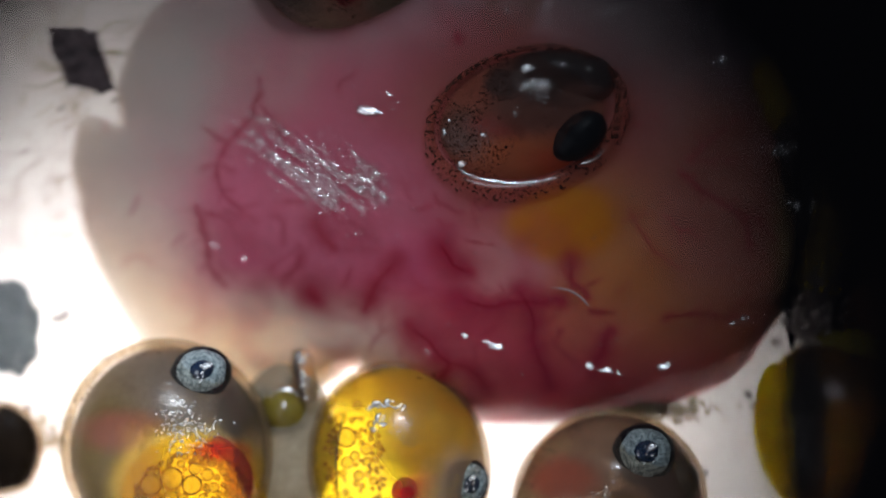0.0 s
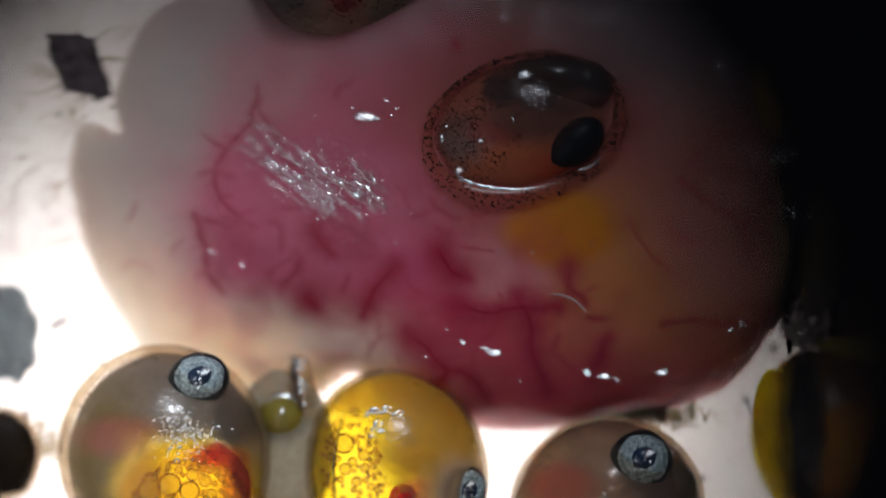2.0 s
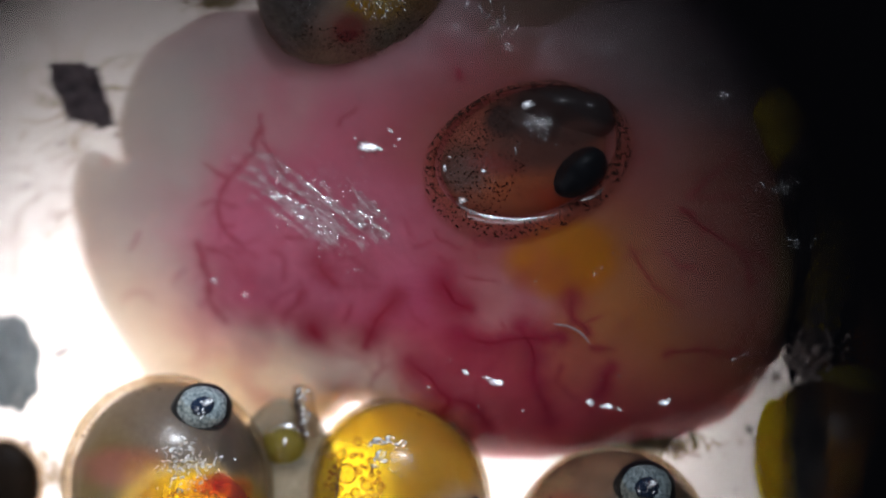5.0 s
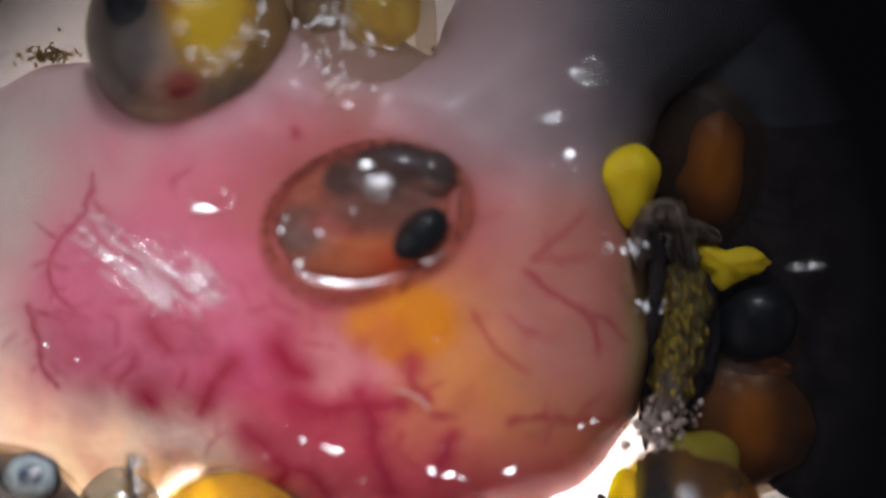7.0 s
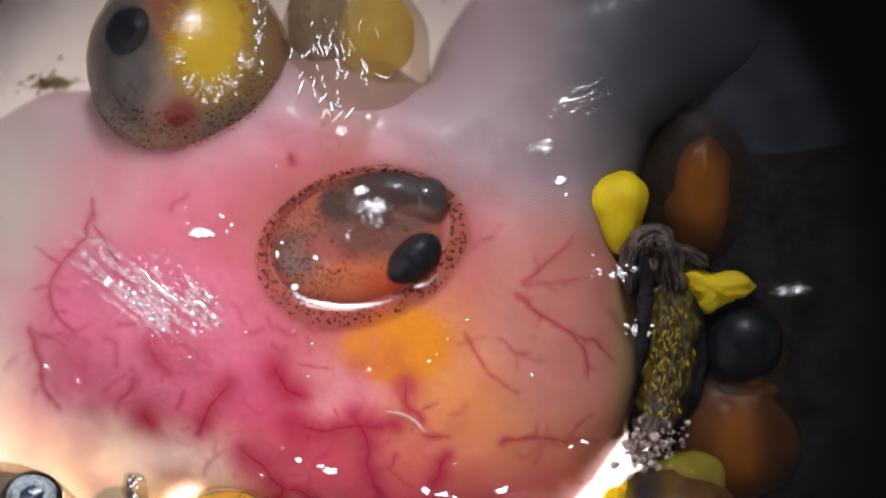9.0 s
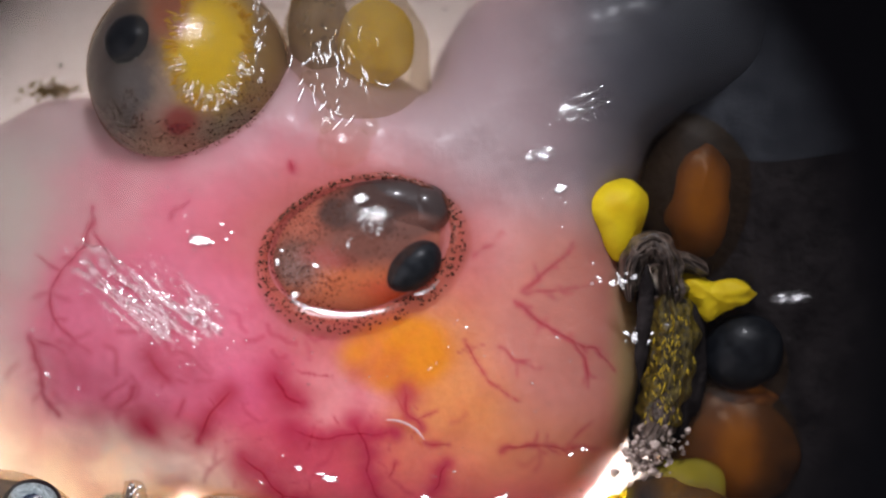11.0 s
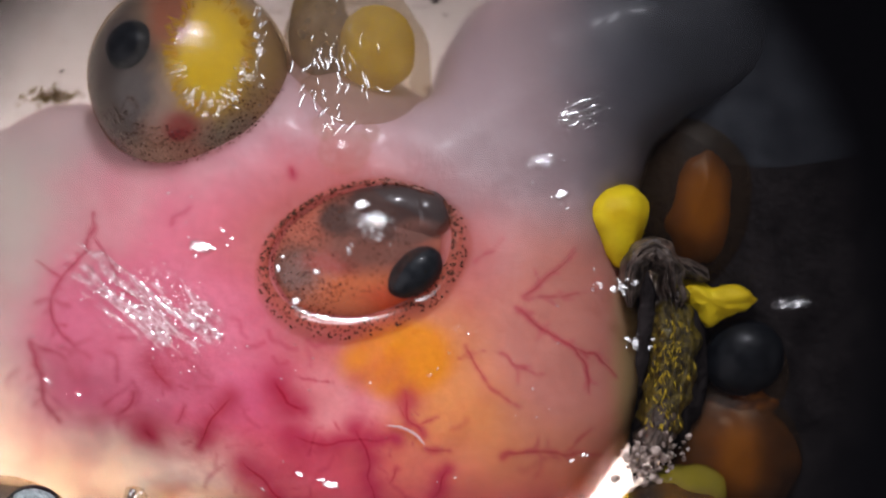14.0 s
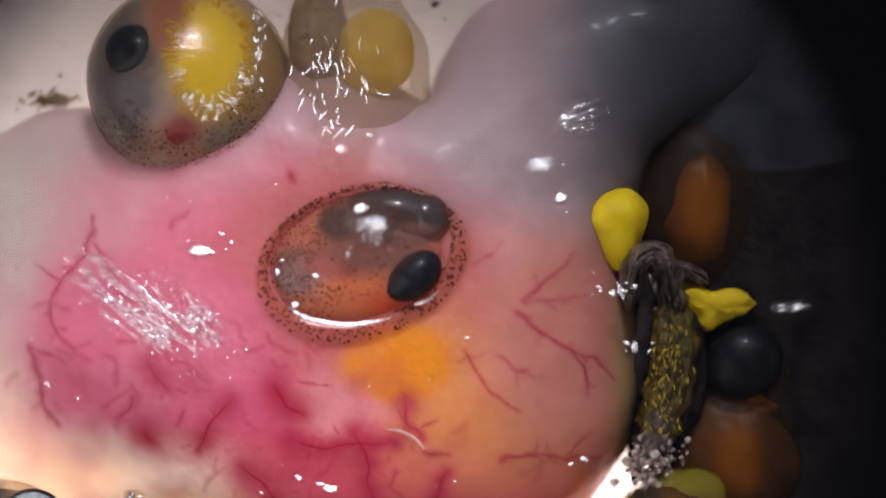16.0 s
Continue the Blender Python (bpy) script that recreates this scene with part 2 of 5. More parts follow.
MEMBRANE_BROWN = film_of_water("brown_egg_membrane", (0.94, 0.88, 0.80), 0.92, milk=(0.45, 0.35, 0.27))
MEMBRANE_RED = film_of_water("red_embedded_membrane", (0.96, 0.87, 0.83), 0.97, 0.10, 0.005, 0.05, milk=(0.5, 0.2, 0.16))
COLLAR_RED = film_of_water("red_collar_membrane", (0.92, 0.70, 0.64), 0.66, 0.3, milk=(0.50, 0.14, 0.085), bump=0.004, cover="cover")
COAT = film_of_water("brownish_egg_coat", (0.86, 0.78, 0.66), 0.80, 0.15, 0.004, 0.06, milk=(0.34, 0.25, 0.15))
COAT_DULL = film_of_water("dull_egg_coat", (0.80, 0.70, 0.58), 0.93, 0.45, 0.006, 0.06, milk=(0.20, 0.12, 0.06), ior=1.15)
WET = film_of_water("clear_wet_film", (1.0, 1.0, 1.0), 0.99, 0.18, 0.002, 0.05, milk=(0.9, 0.88, 0.9), ior=1.5)
YOLK = tissue("yellow_yolk", (0.88, 0.50, 0.004), (0.97, 0.66, 0.010), 0.4, 0.35, 0.4, 0.004, 0.1, 0.12, 0.45, tint=(0.98, 0.90, 0.08))
YOLK_ORANGE = film_of_water("orange_yolk", (1.0, 0.87, 0.15), 0.92, 0.2, 0.004, 0.08, milk=(0.92, 0.46, 0.004))
YOLK_AMBER = film_of_water("amber_yolk", (1.0, 0.93, 0.22), 0.95, 0.2, 0.004, 0.08, milk=(0.92, 0.52, 0.004))
OIL = film_of_water("clear_oil_droplet", (1.0, 0.93, 0.42), 0.90, 0.08, 0.001, 0.1, milk=(1.0, 0.82, 0.04))
# tinted for rings that stand in for the dark edge of refracted light
REFRACTION_RIM = film_of_water("amber_refraction_rim", (0.96, 0.73, 0.16), 0.90, 0.2, 0.002, 0.1, milk=(0.70, 0.34, 0.006))
GREEN_OIL = tissue("olive_oil_drop", (0.46, 0.38, 0.03), (0.58, 0.48, 0.06), 0.3, 0.15, 0.5, 0.002, 0.1, 0.6, 0.15, tint=(0.75, 0.68, 0.25))
BODY_DARK = tissue("dark_embryo_back", (0.035, 0.028, 0.029), (0.13, 0.10, 0.094), 0.15, 0.4, 0.1, 0.010, 0.05, 0.2)
BODY_GREY = tissue("grey_brain_lobe", (0.045, 0.034, 0.034), (0.16, 0.115, 0.107), 0.12, 0.36, 0.1, 0.014, 0.04, gloss=1.0)
DARK_LOBE = tissue("dark_brown_lobe", (0.05, 0.035, 0.028), (0.11, 0.08, 0.062), 0.15, 0.45, 0.15, 0.006, 0.05, 0.1)
EYE_BLACK = tissue("black_eye", (0.004, 0.005, 0.007), (0.012, 0.014, 0.017), 0.1, 0.38, 0, 0.004, 0.05, 0.05, gloss=0.2)
IRIS = tissue("silvery_blue_iris", (0.09, 0.135, 0.15), (0.62, 0.72, 0.73), 0.035, 0.35, 0, 0.008, 0.02, 0.2)
LENS = film_of_water("eye_lens", (0.45, 0.55, 0.70), 0.45, 0.25, 0.006, 0.04, milk=(0.02, 0.05, 0.12), ior=1.5)
PIGMENT = tissue("pigment_spot", (0.075, 0.032, 0.022), (0.15, 0.066, 0.044), 0.05, 0.7, gloss=0.1, see=0.46, tint=(0.6, 0.36, 0.28))
SAC_GREY = tissue("grey_olive_sac", (0.30, 0.27, 0.19), (0.44, 0.40, 0.31), 0.3, 0.4, 0.25, 0.006, 0.08, 0.1, 0.2, tint=(0.8, 0.76, 0.66))
GREY_CLEAR = tissue("grey_translucent_bit", (0.24, 0.27, 0.29), (0.42, 0.46, 0.48), 0.2, 0.3, 0.3, 0.01, 0.08, 0.4, 0.6)
CRUST_GREY = tissue("grey_brown_fold", (0.014, 0.010, 0.008), (0.17, 0.125, 0.10), 0.11, 0.4, 0, 0.015, 0.05, 0.2)
MATTE_YOLK = tissue("matte_yellow_yolk", (0.84, 0.56, 0.004), (0.97, 0.70, 0.010), 0.3, 0.6, 0.3, 0.01, 0.08, gloss=0.15, see=0.55, tint=(0.98, 0.92, 0.08))
YOLK_CLOT = tissue("opaque_yellow_yolk", (0.80, 0.54, 0.006), (0.95, 0.74, 0.015), 0.25, 0.5, 0.15, 0.01, 0.06, gloss=0.3)
GOLD = tissue("golden_fleck", (0.30, 0.20, 0.006), (0.62, 0.44, 0.012), 0.05, 0.35, 0, 0.005, 0.03, 0.3)
CRUST = tissue("olive_black_crust", (0.006, 0.005, 0.004), (0.17, 0.12, 0.010), 0.07, 0.4, 0, 0.03, 0.04, 0.4)
SHINE = film_of_water("shining_mucus", (1.0, 1.0, 1.0), 0.985, 0.30, 0.0010, 0.05, milk=(0.9, 0.88, 0.9), ior=2.3)
MUCUS = film_of_water("streaky_mucus", (1.0, 1.0, 1.0), 0.994, 0.15, 0.0042, 0.024, milk=(0.9, 0.88, 0.9), ior=2.9)
MUCUS_SHEET = film_of_water("mucus_sheet", (1.0, 1.0, 1.0), 0.985, 0.14, 0.0042, 0.024, milk=(0.9, 0.88, 0.95), ior=3.2, cover="cover")
WET_SMOOTH = film_of_water("smooth_wet_edge", (1.0, 1.0, 1.0), 0.99, 0.22, 0.0014, 0.035, milk=(0.9, 0.88, 0.9), ior=2.3)
# shade put into near-black colours; the first also serves the black vein
DARK_TISSUE_SHADE = tissue("near_black_tissue_and_shade", (0.010, 0.008, 0.008), (0.030, 0.025, 0.025), 0.3, 0.75, 0, 0.04, 0.08, gloss=0.08)
BLUISH_SHADE = tissue("bluish_painted_shade", (0.030, 0.033, 0.040), (0.066, 0.072, 0.084), 0.4, 0.7, 0, 0.02, 0.08, gloss=0.12)
CRUMB = tissue("pale_crumb", (0.16, 0.10, 0.08), (0.92, 0.76, 0.67), 0.07, 0.5, 0.2, 0.02, 0.03, 0.1)
FLAKE = tissue("dark_brown_flake", (0.035, 0.024, 0.026), (0.12, 0.085, 0.085), 0.12, 0.6, 0, 0.01, 0.05)
FUZZ = tissue("brown_debris", (0.36, 0.27, 0.11), (0.62, 0.49, 0.26), 0.1, 0.7, 0.6, 0.02, 0.04, see=0.5, tint=(0.8, 0.7, 0.5))
WHITE_FIBRE = tissue("white_fibre", (0.7, 0.55, 0.55), (0.85, 0.7, 0.7), 0.1, 0.25, 0.1, 0.002, 0.05, 0.3, 0.35)


EMBRYO_SKIN = zoned("speckled_embryo_flank", (0.42, 0.13, 0.09), (0.54, 0.20, 0.14), [
    (10, 52, 135, 40, 0.6, (0.70, 0.21, 0.08)), (70, 66, 62, 26, 0.6, (0.74, 0.11, 0.035)), (-118, 12, 46, 42, 0.5, (0.20, 0.11, 0.09)),
    (-50, 0, 50, 20, 0.6, (0.42, 0.075, 0.06)), (26, -30, 85, 44, 0.5, (0.22, 0.105, 0.085)), (-44, -76, 34, 27, 0.35, (0.07, 0.040, 0.036)),
    (64, -100, 122, 56, 0.30, (0.048, 0.032, 0.031)), (96, -56, 40, 18, 0.5, (0.19, 0.10, 0.085))], 0.0, 0.2, 0.5)
TOP_EGG_BODY = zoned("speckled_egg_body", (0.31, 0.195, 0.125), (0.45, 0.305, 0.21), [
    (-148, 5, 104, 160, 0.35, (0.075, 0.060, 0.056)), (30, 100, 90, 50, 0.5, (0.44, 0.22, 0.16)), (110, -20, 60, 110, 0.4, (0.40, 0.25, 0.10)),
    (90, 110, 60, 40, 0.5, (0.26, 0.21, 0.15)), (40, -44, 66, 104, 0.45, (0.96, 0.66, 0.010)), (-30, -110, 38, 60, 0.5, (0.38, 0.12, 0.06)), (-8, 92, 30, 24, 0.5, (0.36, 0.06, 0.045))], 0.12, 0.2)
LEFT_EGG_BODY = zoned("olive_grey_egg_body", (0.22, 0.175, 0.125), (0.33, 0.27, 0.20), [
    (-88, 40, 95, 150, 0.45, (0.20, 0.15, 0.04), 0.22), (60, -112, 120, 70, 0.45, (0.25, 0.21, 0.18), 0.12), (-70, -35, 75, 36, 0.5, (0.34, 0.13, 0.09)),
    (52, 92, 128, 118, 0.40, (0.97, 0.78, 0.03), 0.86), (-40, 80, 45, 100, 0.6, (0.62, 0.36, 0.02), 0.5), (92, 2, 50, 22, 0.5, (0.58, 0.03, 0.03), 0.55),
    (128, 50, 26, 60, 0.5, (0.88, 0.20, 0.02), 0.7), (130, -70, 44, 50, 0.4, (0.10, 0.085, 0.07), 0.15)], 0.18, 0.36, 0.3, 0.3)
MIDDLE_EGG_BODY = zoned("yellow_tan_egg_body", (0.50, 0.38, 0.17), (0.66, 0.52, 0.28), [
    (-45, 0, 120, 190, 0.35, (0.99, 0.88, 0.05), 0.95), (0, -140, 120, 46, 0.5, (0.80, 0.50, 0.01), 0.45), (85, -60, 105, 110, 0.5, (0.52, 0.31, 0.015), 0.22), (60, 50, 46, 36, 0.4, (0.62, 0.16, 0.08), 0.5),
    (125, 60, 70, 80, 0.4, (0.42, 0.33, 0.28), 0.25)], 0.32, 0.40, 0.3, 0.3)
FRONT_EGG_BODY = zoned("brown_egg_body", (0.25, 0.165, 0.12), (0.36, 0.245, 0.18), [
    (-120, -20, 60, 120, 0.45, (0.42, 0.33, 0.20)), (-85, -50, 60, 40, 0.45, (0.42, 0.12, 0.08)), (110, -60, 70, 80, 0.45, (0.22, 0.13, 0.11)),
    (10, 34, 80, 44, 0.5, (0.85, 0.42, 0.03), 0.55), (40, 20, 26, 10, 0.5, (0.8, 0.10, 0.03), 0.5)], 0.42, 0.25)
SAC = tissue("thin_pale_sac", (0.40, 0.31, 0.24), (0.56, 0.46, 0.38), 0.3, 0.35, 0.3, 0.008, 0.06, 0.1, 0.74, tint=(0.94, 0.89, 0.80))
TAN = tissue("olive_brown_fold", (0.22, 0.15, 0.06), (0.36, 0.26, 0.13), 0.2, 0.4, 0.3, 0.01, 0.06, 0.1, 0.45, tint=(0.8, 0.68, 0.42))
RIGHT_EGG_BODY = zoned("yellow_black_egg_body", (0.26, 0.11, 0.008), (0.42, 0.20, 0.015), [
    (-112, 0, 44, 165, 0.30, (0.96, 0.82, 0.012), 0.8), (-54, -15, 36, 150, 0.35, (0.012, 0.009, 0.006), 0.3), (60, 40, 80, 90, 0.5, (0.44, 0.19, 0.012), 0.7)], 0.6, 0.5)
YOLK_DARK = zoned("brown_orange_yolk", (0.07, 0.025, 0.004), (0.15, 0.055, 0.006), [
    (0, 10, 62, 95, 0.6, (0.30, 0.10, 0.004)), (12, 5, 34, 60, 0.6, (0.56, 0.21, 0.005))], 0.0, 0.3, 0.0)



# ---- building helpers ----
rng = random.Random(7)


def part(name, bm, material, parent, label="", smooth=True, kind="", flip=True):
    """Links a bmesh, in millimetres from its thing's base, as one mesh under a thing or a part."""
    bm.transform(Matrix.Scale(MM, 4))
    if flip:
        bmesh.ops.recalc_face_normals(bm, faces=bm.faces[:])
    me = bpy.data.meshes.new(name)
    bm.to_mesh(me)
    bm.free()
    for f in me.polygons:
        f.use_smooth = smooth
    me.materials.append(material)
    ob = new(name, me)
    ob.parent = parent
    return tagged(ob, label, kind=kind)


def thing(name, u, v, z, label, category, group="", kind=""):
    ob = new(name)
    ob.empty_display_size = 0.0003
    ob.location = at(u, v, z)
    return tagged(ob, label, category, group, kind)


def mm(du, dv):
    """Steps of the plan to millimetres, v turned to y."""
    return du * U / MM, -dv * U / MM


SPHERES = {}


def sphere_plan(segs, rings):
    """Unit sphere: points and faces, worked out once for each fineness."""
    if (segs, rings) not in SPHERES:
        pts = [(0.0, 0.0, 1.0)]
        for j in range(1, rings):
            p = math.pi * j / rings
            pts += [(math.sin(p) * math.cos(2 * math.pi * i / segs), math.sin(p) * math.sin(2 * math.pi * i / segs), math.cos(p)) for i in range(segs)]
        pts.append((0.0, 0.0, -1.0))
        faces = [(0, 1 + i, 1 + (i + 1) % segs) for i in range(segs)]
        for j in range(rings - 2):
            k = 1 + j * segs
            faces += [(k + i, k + segs + i, k + segs + (i + 1) % segs, k + (i + 1) % segs) for i in range(segs)]
        k = 1 + (rings - 2) * segs
        faces += [(k + i, len(pts) - 1, k + (i + 1) % segs) for i in range(segs)]
        SPHERES[segs, rings] = pts, faces
    return SPHERES[segs, rings]


def ball(bm, center, radii, turn=0.0, lump=0.0, size=0.6, seed=0, segs=40, rings=24):
    """An ellipsoid, uneven by lump (a share of its radius), turned in plan by degrees."""
    pts, faces = sphere_plan(segs, rings)
    c, s = math.cos(radians(turn)), math.sin(radians(turn))
    cx, cy, cz = center
    made = []
    for x, y, z in pts:
        k = 1.0 + lump * noise.noise(Vector((x / size + seed * 3.7, y / size + seed * 1.3, z / size))) if lump else 1.0
        x, y, z = x * radii[0] * k, y * radii[1] * k, z * radii[2] * k
        made.append(bm.verts.new((cx + x * c - y * s, cy + x * s + y * c, cz + z)))
    for f in faces:
        bm.faces.new([made[i] for i in f])
    return made


def glide(points, steps=6):
    """A smooth line through points (any dimension)."""
    pts = [np.array(p, float) for p in points]
    pts = [2 * pts[0] - pts[1]] + pts + [2 * pts[-1] - pts[-2]]
    line = []
    for i in range(1, len(pts) - 2):
        a, b, c, d = pts[i - 1:i + 3]
        for k in range(steps):
            t = k / steps
            line.append(0.5 * (2 * b + (c - a) * t + (2 * a - 5 * b + 4 * c - d) * t * t + (3 * b - a - 3 * c + d) * t ** 3))
    line.append(pts[-2])
    return line


def tube(bm, line, widths, flat=1.0, sides=8, closed=False):
    """A tube along 3D points in millimetres; widths are radii; flat squeezes it in height."""
    rings = []
    n = len(line)
    for i, p in enumerate(line):
        p = Vector(p)
        a, b = Vector(line[(i - 1) % n if closed else max(i - 1, 0)]), Vector(line[(i + 1) % n if closed else min(i + 1, n - 1)])
        d = (b - a).normalized()
        side = d.cross(Vector((0, 0, 1)))
        side = side.normalized() if side.length > 1e-6 else Vector((1, 0, 0))
        up = side.cross(d).normalized()
        w = widths[i]
        rings.append([bm.verts.new(p + side * (math.cos(k * 2 * math.pi / sides) * w) + up * (math.sin(k * 2 * math.pi / sides) * w * flat))
                      for k in range(sides)])
    for i in range(n if closed else n - 1):
        r, s = rings[i], rings[(i + 1) % n]
        for k in range(sides):
            bm.faces.new((r[k], r[(k + 1) % sides], s[(k + 1) % sides], s[k]))
    if not closed:
        bm.faces.new(rings[0])
        bm.faces.new(rings[-1])


def tilted(bm, center, ru, rv, turn=0.0, flat=0.12, lean=24, seed=0, segs=20, rings=12):
    """A flat wet swelling that leans back towards the bar lamp; half lengths in millimetres."""
    got = ball(bm, (0, 0, 0), (ru, rv, flat * rv), turn, 0.45, 0.45, seed, segs, rings)
    m = Matrix.Translation(center) @ Matrix.Rotation(radians(-lean), 4, "X")
    for w in got:
        w.co = m @ w.co


def ribbon(bm, line, widths, lean=0.45, flat=0.25, sides=10):
    """A wet band along 3D points that leans back towards the bar lamp."""
    before = len(bm.verts)
    tube(bm, line, widths, flat, sides)
    bm.verts.ensure_lookup_table()
    for n, w in enumerate(bm.verts[before:]):
        w.co.z -= lean * (w.co.y - line[n // sides][1])


def taper(n, w0, w1, tip=0.15):
    """Radii that run from w0 to w1 and close at the ends."""
    out = []
    for i in range(n):
        t = i / (n - 1)
        out.append((w0 + (w1 - w0) * t) * min(1.0, tip + 4 * t, tip + 4 * (1 - t)))
    return out


# ---- the ovary: its lobes (u, v, half lengths, turn) flow together ----
LOBES = [(640, 572, 462, 408, 0), (760, 645, 372, 292, -8), (-62, 648, 88, 256, -22), (138, 370, 240, 222, 0), (150, 745, 190, 130, 0),
         (500, 300, 330, 240, 0), (960, 200, 208, 272, 0), (960, 560, 180, 305, 0), (990, 640, 156, 240, 6), (215, 570, 285, 265, 0), (1005, 715, 112, 118, 0), (880, 800, 190, 140, 0), (205, 836, 128, 96, 0), (1210, -20, 260, 205, 0), (1110, 60, 150, 190, 0)]
STEP = 4.5
GRID_U, GRID_V = np.arange(-220, 1510, STEP), np.arange(-120, 1010, STEP)


def depth_inside(u, v):
    """How far inside the ovary's outline a place lies, in steps of the plan (negative: outside)."""
    best = []
    for cu, cv, a, b, turn in LOBES:
        c, s = math.cos(radians(turn)), math.sin(radians(turn))
        x, y = (u - cu) * c + (v - cv) * s, -(u - cu) * s + (v - cv) * c
        r = np.hypot(x / a, y / b)
        g = np.hypot(x / (a * a), y / (b * b)) + 1e-9
        best.append(np.minimum(r * (1 - r) / g, min(a, b)))
    top = np.max(best, axis=0)
    soft = sum(np.exp((f - top) / 9.0) for f in best)
    return top + 9.0 * np.log(soft) - 4.0


def swell():
    """The ovary blown up over its outline like a cushion: depths inside and heights on the grid."""
    f = depth_inside(*np.meshgrid(GRID_U, GRID_V))
    f += np.array([[5.0 * noise.noise(Vector((u / 60, v / 60, 2.0))) + 2.0 * noise.noise(Vector((u / 17, v / 17, 5.0))) for u in GRID_U] for v in GRID_V])
    cu, cv = GRID_U[::2], GRID_V[::2]
    inside = f[::2, ::2] > 0
    h = np.where(inside, 1.0, 0.0)
    for n in range(2500):
        mean = 0.25 * (np.roll(h, 1, 0) + np.roll(h, -1, 0) + np.roll(h, 1, 1) + np.roll(h, -1, 1))
        h = np.where(inside, mean + 1.0, 0.0)
    s = np.minimum(1.0, np.sqrt(h / (0.75 * h.max())))
    s = s * (1.55 - 0.55 * s)
    t = np.clip((cu + 140) / 560, 0, 1)
    thick = 0.32 + 0.68 * t * t * (3 - 2 * t)
    a, b = np.clip((cv - 560) / 270, 0, 1), np.clip((500 - cu) / 330, 0, 1)
    low = (a * a * (3 - 2 * a))[:, None] * (b * b * (3 - 2 * b))[None, :]
    s = 1.45 * s * thick[None, :] * (1 - 0.5 * low)
    s = np.array([np.interp(GRID_U, cu, row) for row in s])
    s = np.array([np.interp(GRID_V, cv, col) for col in s.T]).T
    for n in range(4):
        s = 0.2 * (s + np.roll(s, 1, 0) + np.roll(s, -1, 0) + np.roll(s, 1, 1) + np.roll(s, -1, 1))
    return f, s


DEPTHS, HEIGHTS = swell()


def skin_height(u, v):
    """The ovary's height over the stage in millimetres."""
    i, j = (u - GRID_U[0]) / STEP, (v - GRID_V[0]) / STEP
    i, j = min(max(i, 0), len(GRID_U) - 1.01), min(max(j, 0), len(GRID_V) - 1.01)
    a, b = int(i), int(j)
    x, y = i - a, j - b
    h = ((HEIGHTS[b, a] * (1 - x) + HEIGHTS[b, a + 1] * x) * (1 - y) + (HEIGHTS[b + 1, a] * (1 - x) + HEIGHTS[b + 1, a + 1] * x) * y)
    edge = min(1.0, h / 0.6)
    wave = 0.07 * noise.noise(Vector((u / 210, v / 210, 0.3))) + 0.03 * noise.noise(Vector((u / 70, v / 70, 7.1)))
    return max(0.012, h + edge * wave)


def build_ovary():
    ovary = thing("ovary", 784, 441, 0, "moist pink ovary tissue with red blood vessels on the stage", "tissue")
    us, vs, f = GRID_U, GRID_V, DEPTHS
    fv, fu = np.gradient(f, STEP)
    inside = f > 0
    keep = inside.copy()
    for dj in (-1, 0, 1):
        for di in (-1, 0, 1):
            keep |= np.roll(np.roll(inside, dj, 0), di, 1)
    bm = bmesh.new()
    tops, lows = {}, {}
    for j in range(len(vs)):
        for i in range(len(us)):
            if not keep[j, i]:
                continue
            u, v = us[i], vs[j]
            h = skin_height(u, v)
            if not inside[j, i]:
                g2 = fu[j, i] ** 2 + fv[j, i] ** 2 + 1e-9
                u, v = u - f[j, i] * fu[j, i] / g2, v - f[j, i] * fv[j, i] / g2
                h = 0.012
            x, y = mm(u - 784, v - 441)
            tops[j, i] = bm.verts.new((x, y, h))
            lows[j, i] = bm.verts.new((x, y, 0.003))
    edges = {}
    for (j, i) in list(tops):
        q = [(j, i), (j + 1, i), (j + 1, i + 1), (j, i + 1)]
        if all(k in tops for k in q) and sum(inside[k] for k in q) >= 1:
            bm.faces.new([tops[k] for k in q])
            bm.faces.new([lows[k] for k in reversed(q)])
            for a, b in zip(q, q[1:] + q[:1]):
                edges[(a, b)] = 1
    for a, b in edges:
        if (b, a) not in edges:
            bm.faces.new((tops[b], tops[a], lows[a], lows[b]))
    bmesh.ops.delete(bm, geom=[w for w in bm.verts if not w.link_faces], context="VERTS")
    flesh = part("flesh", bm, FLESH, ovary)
    stain(flesh.data)
    return ovary


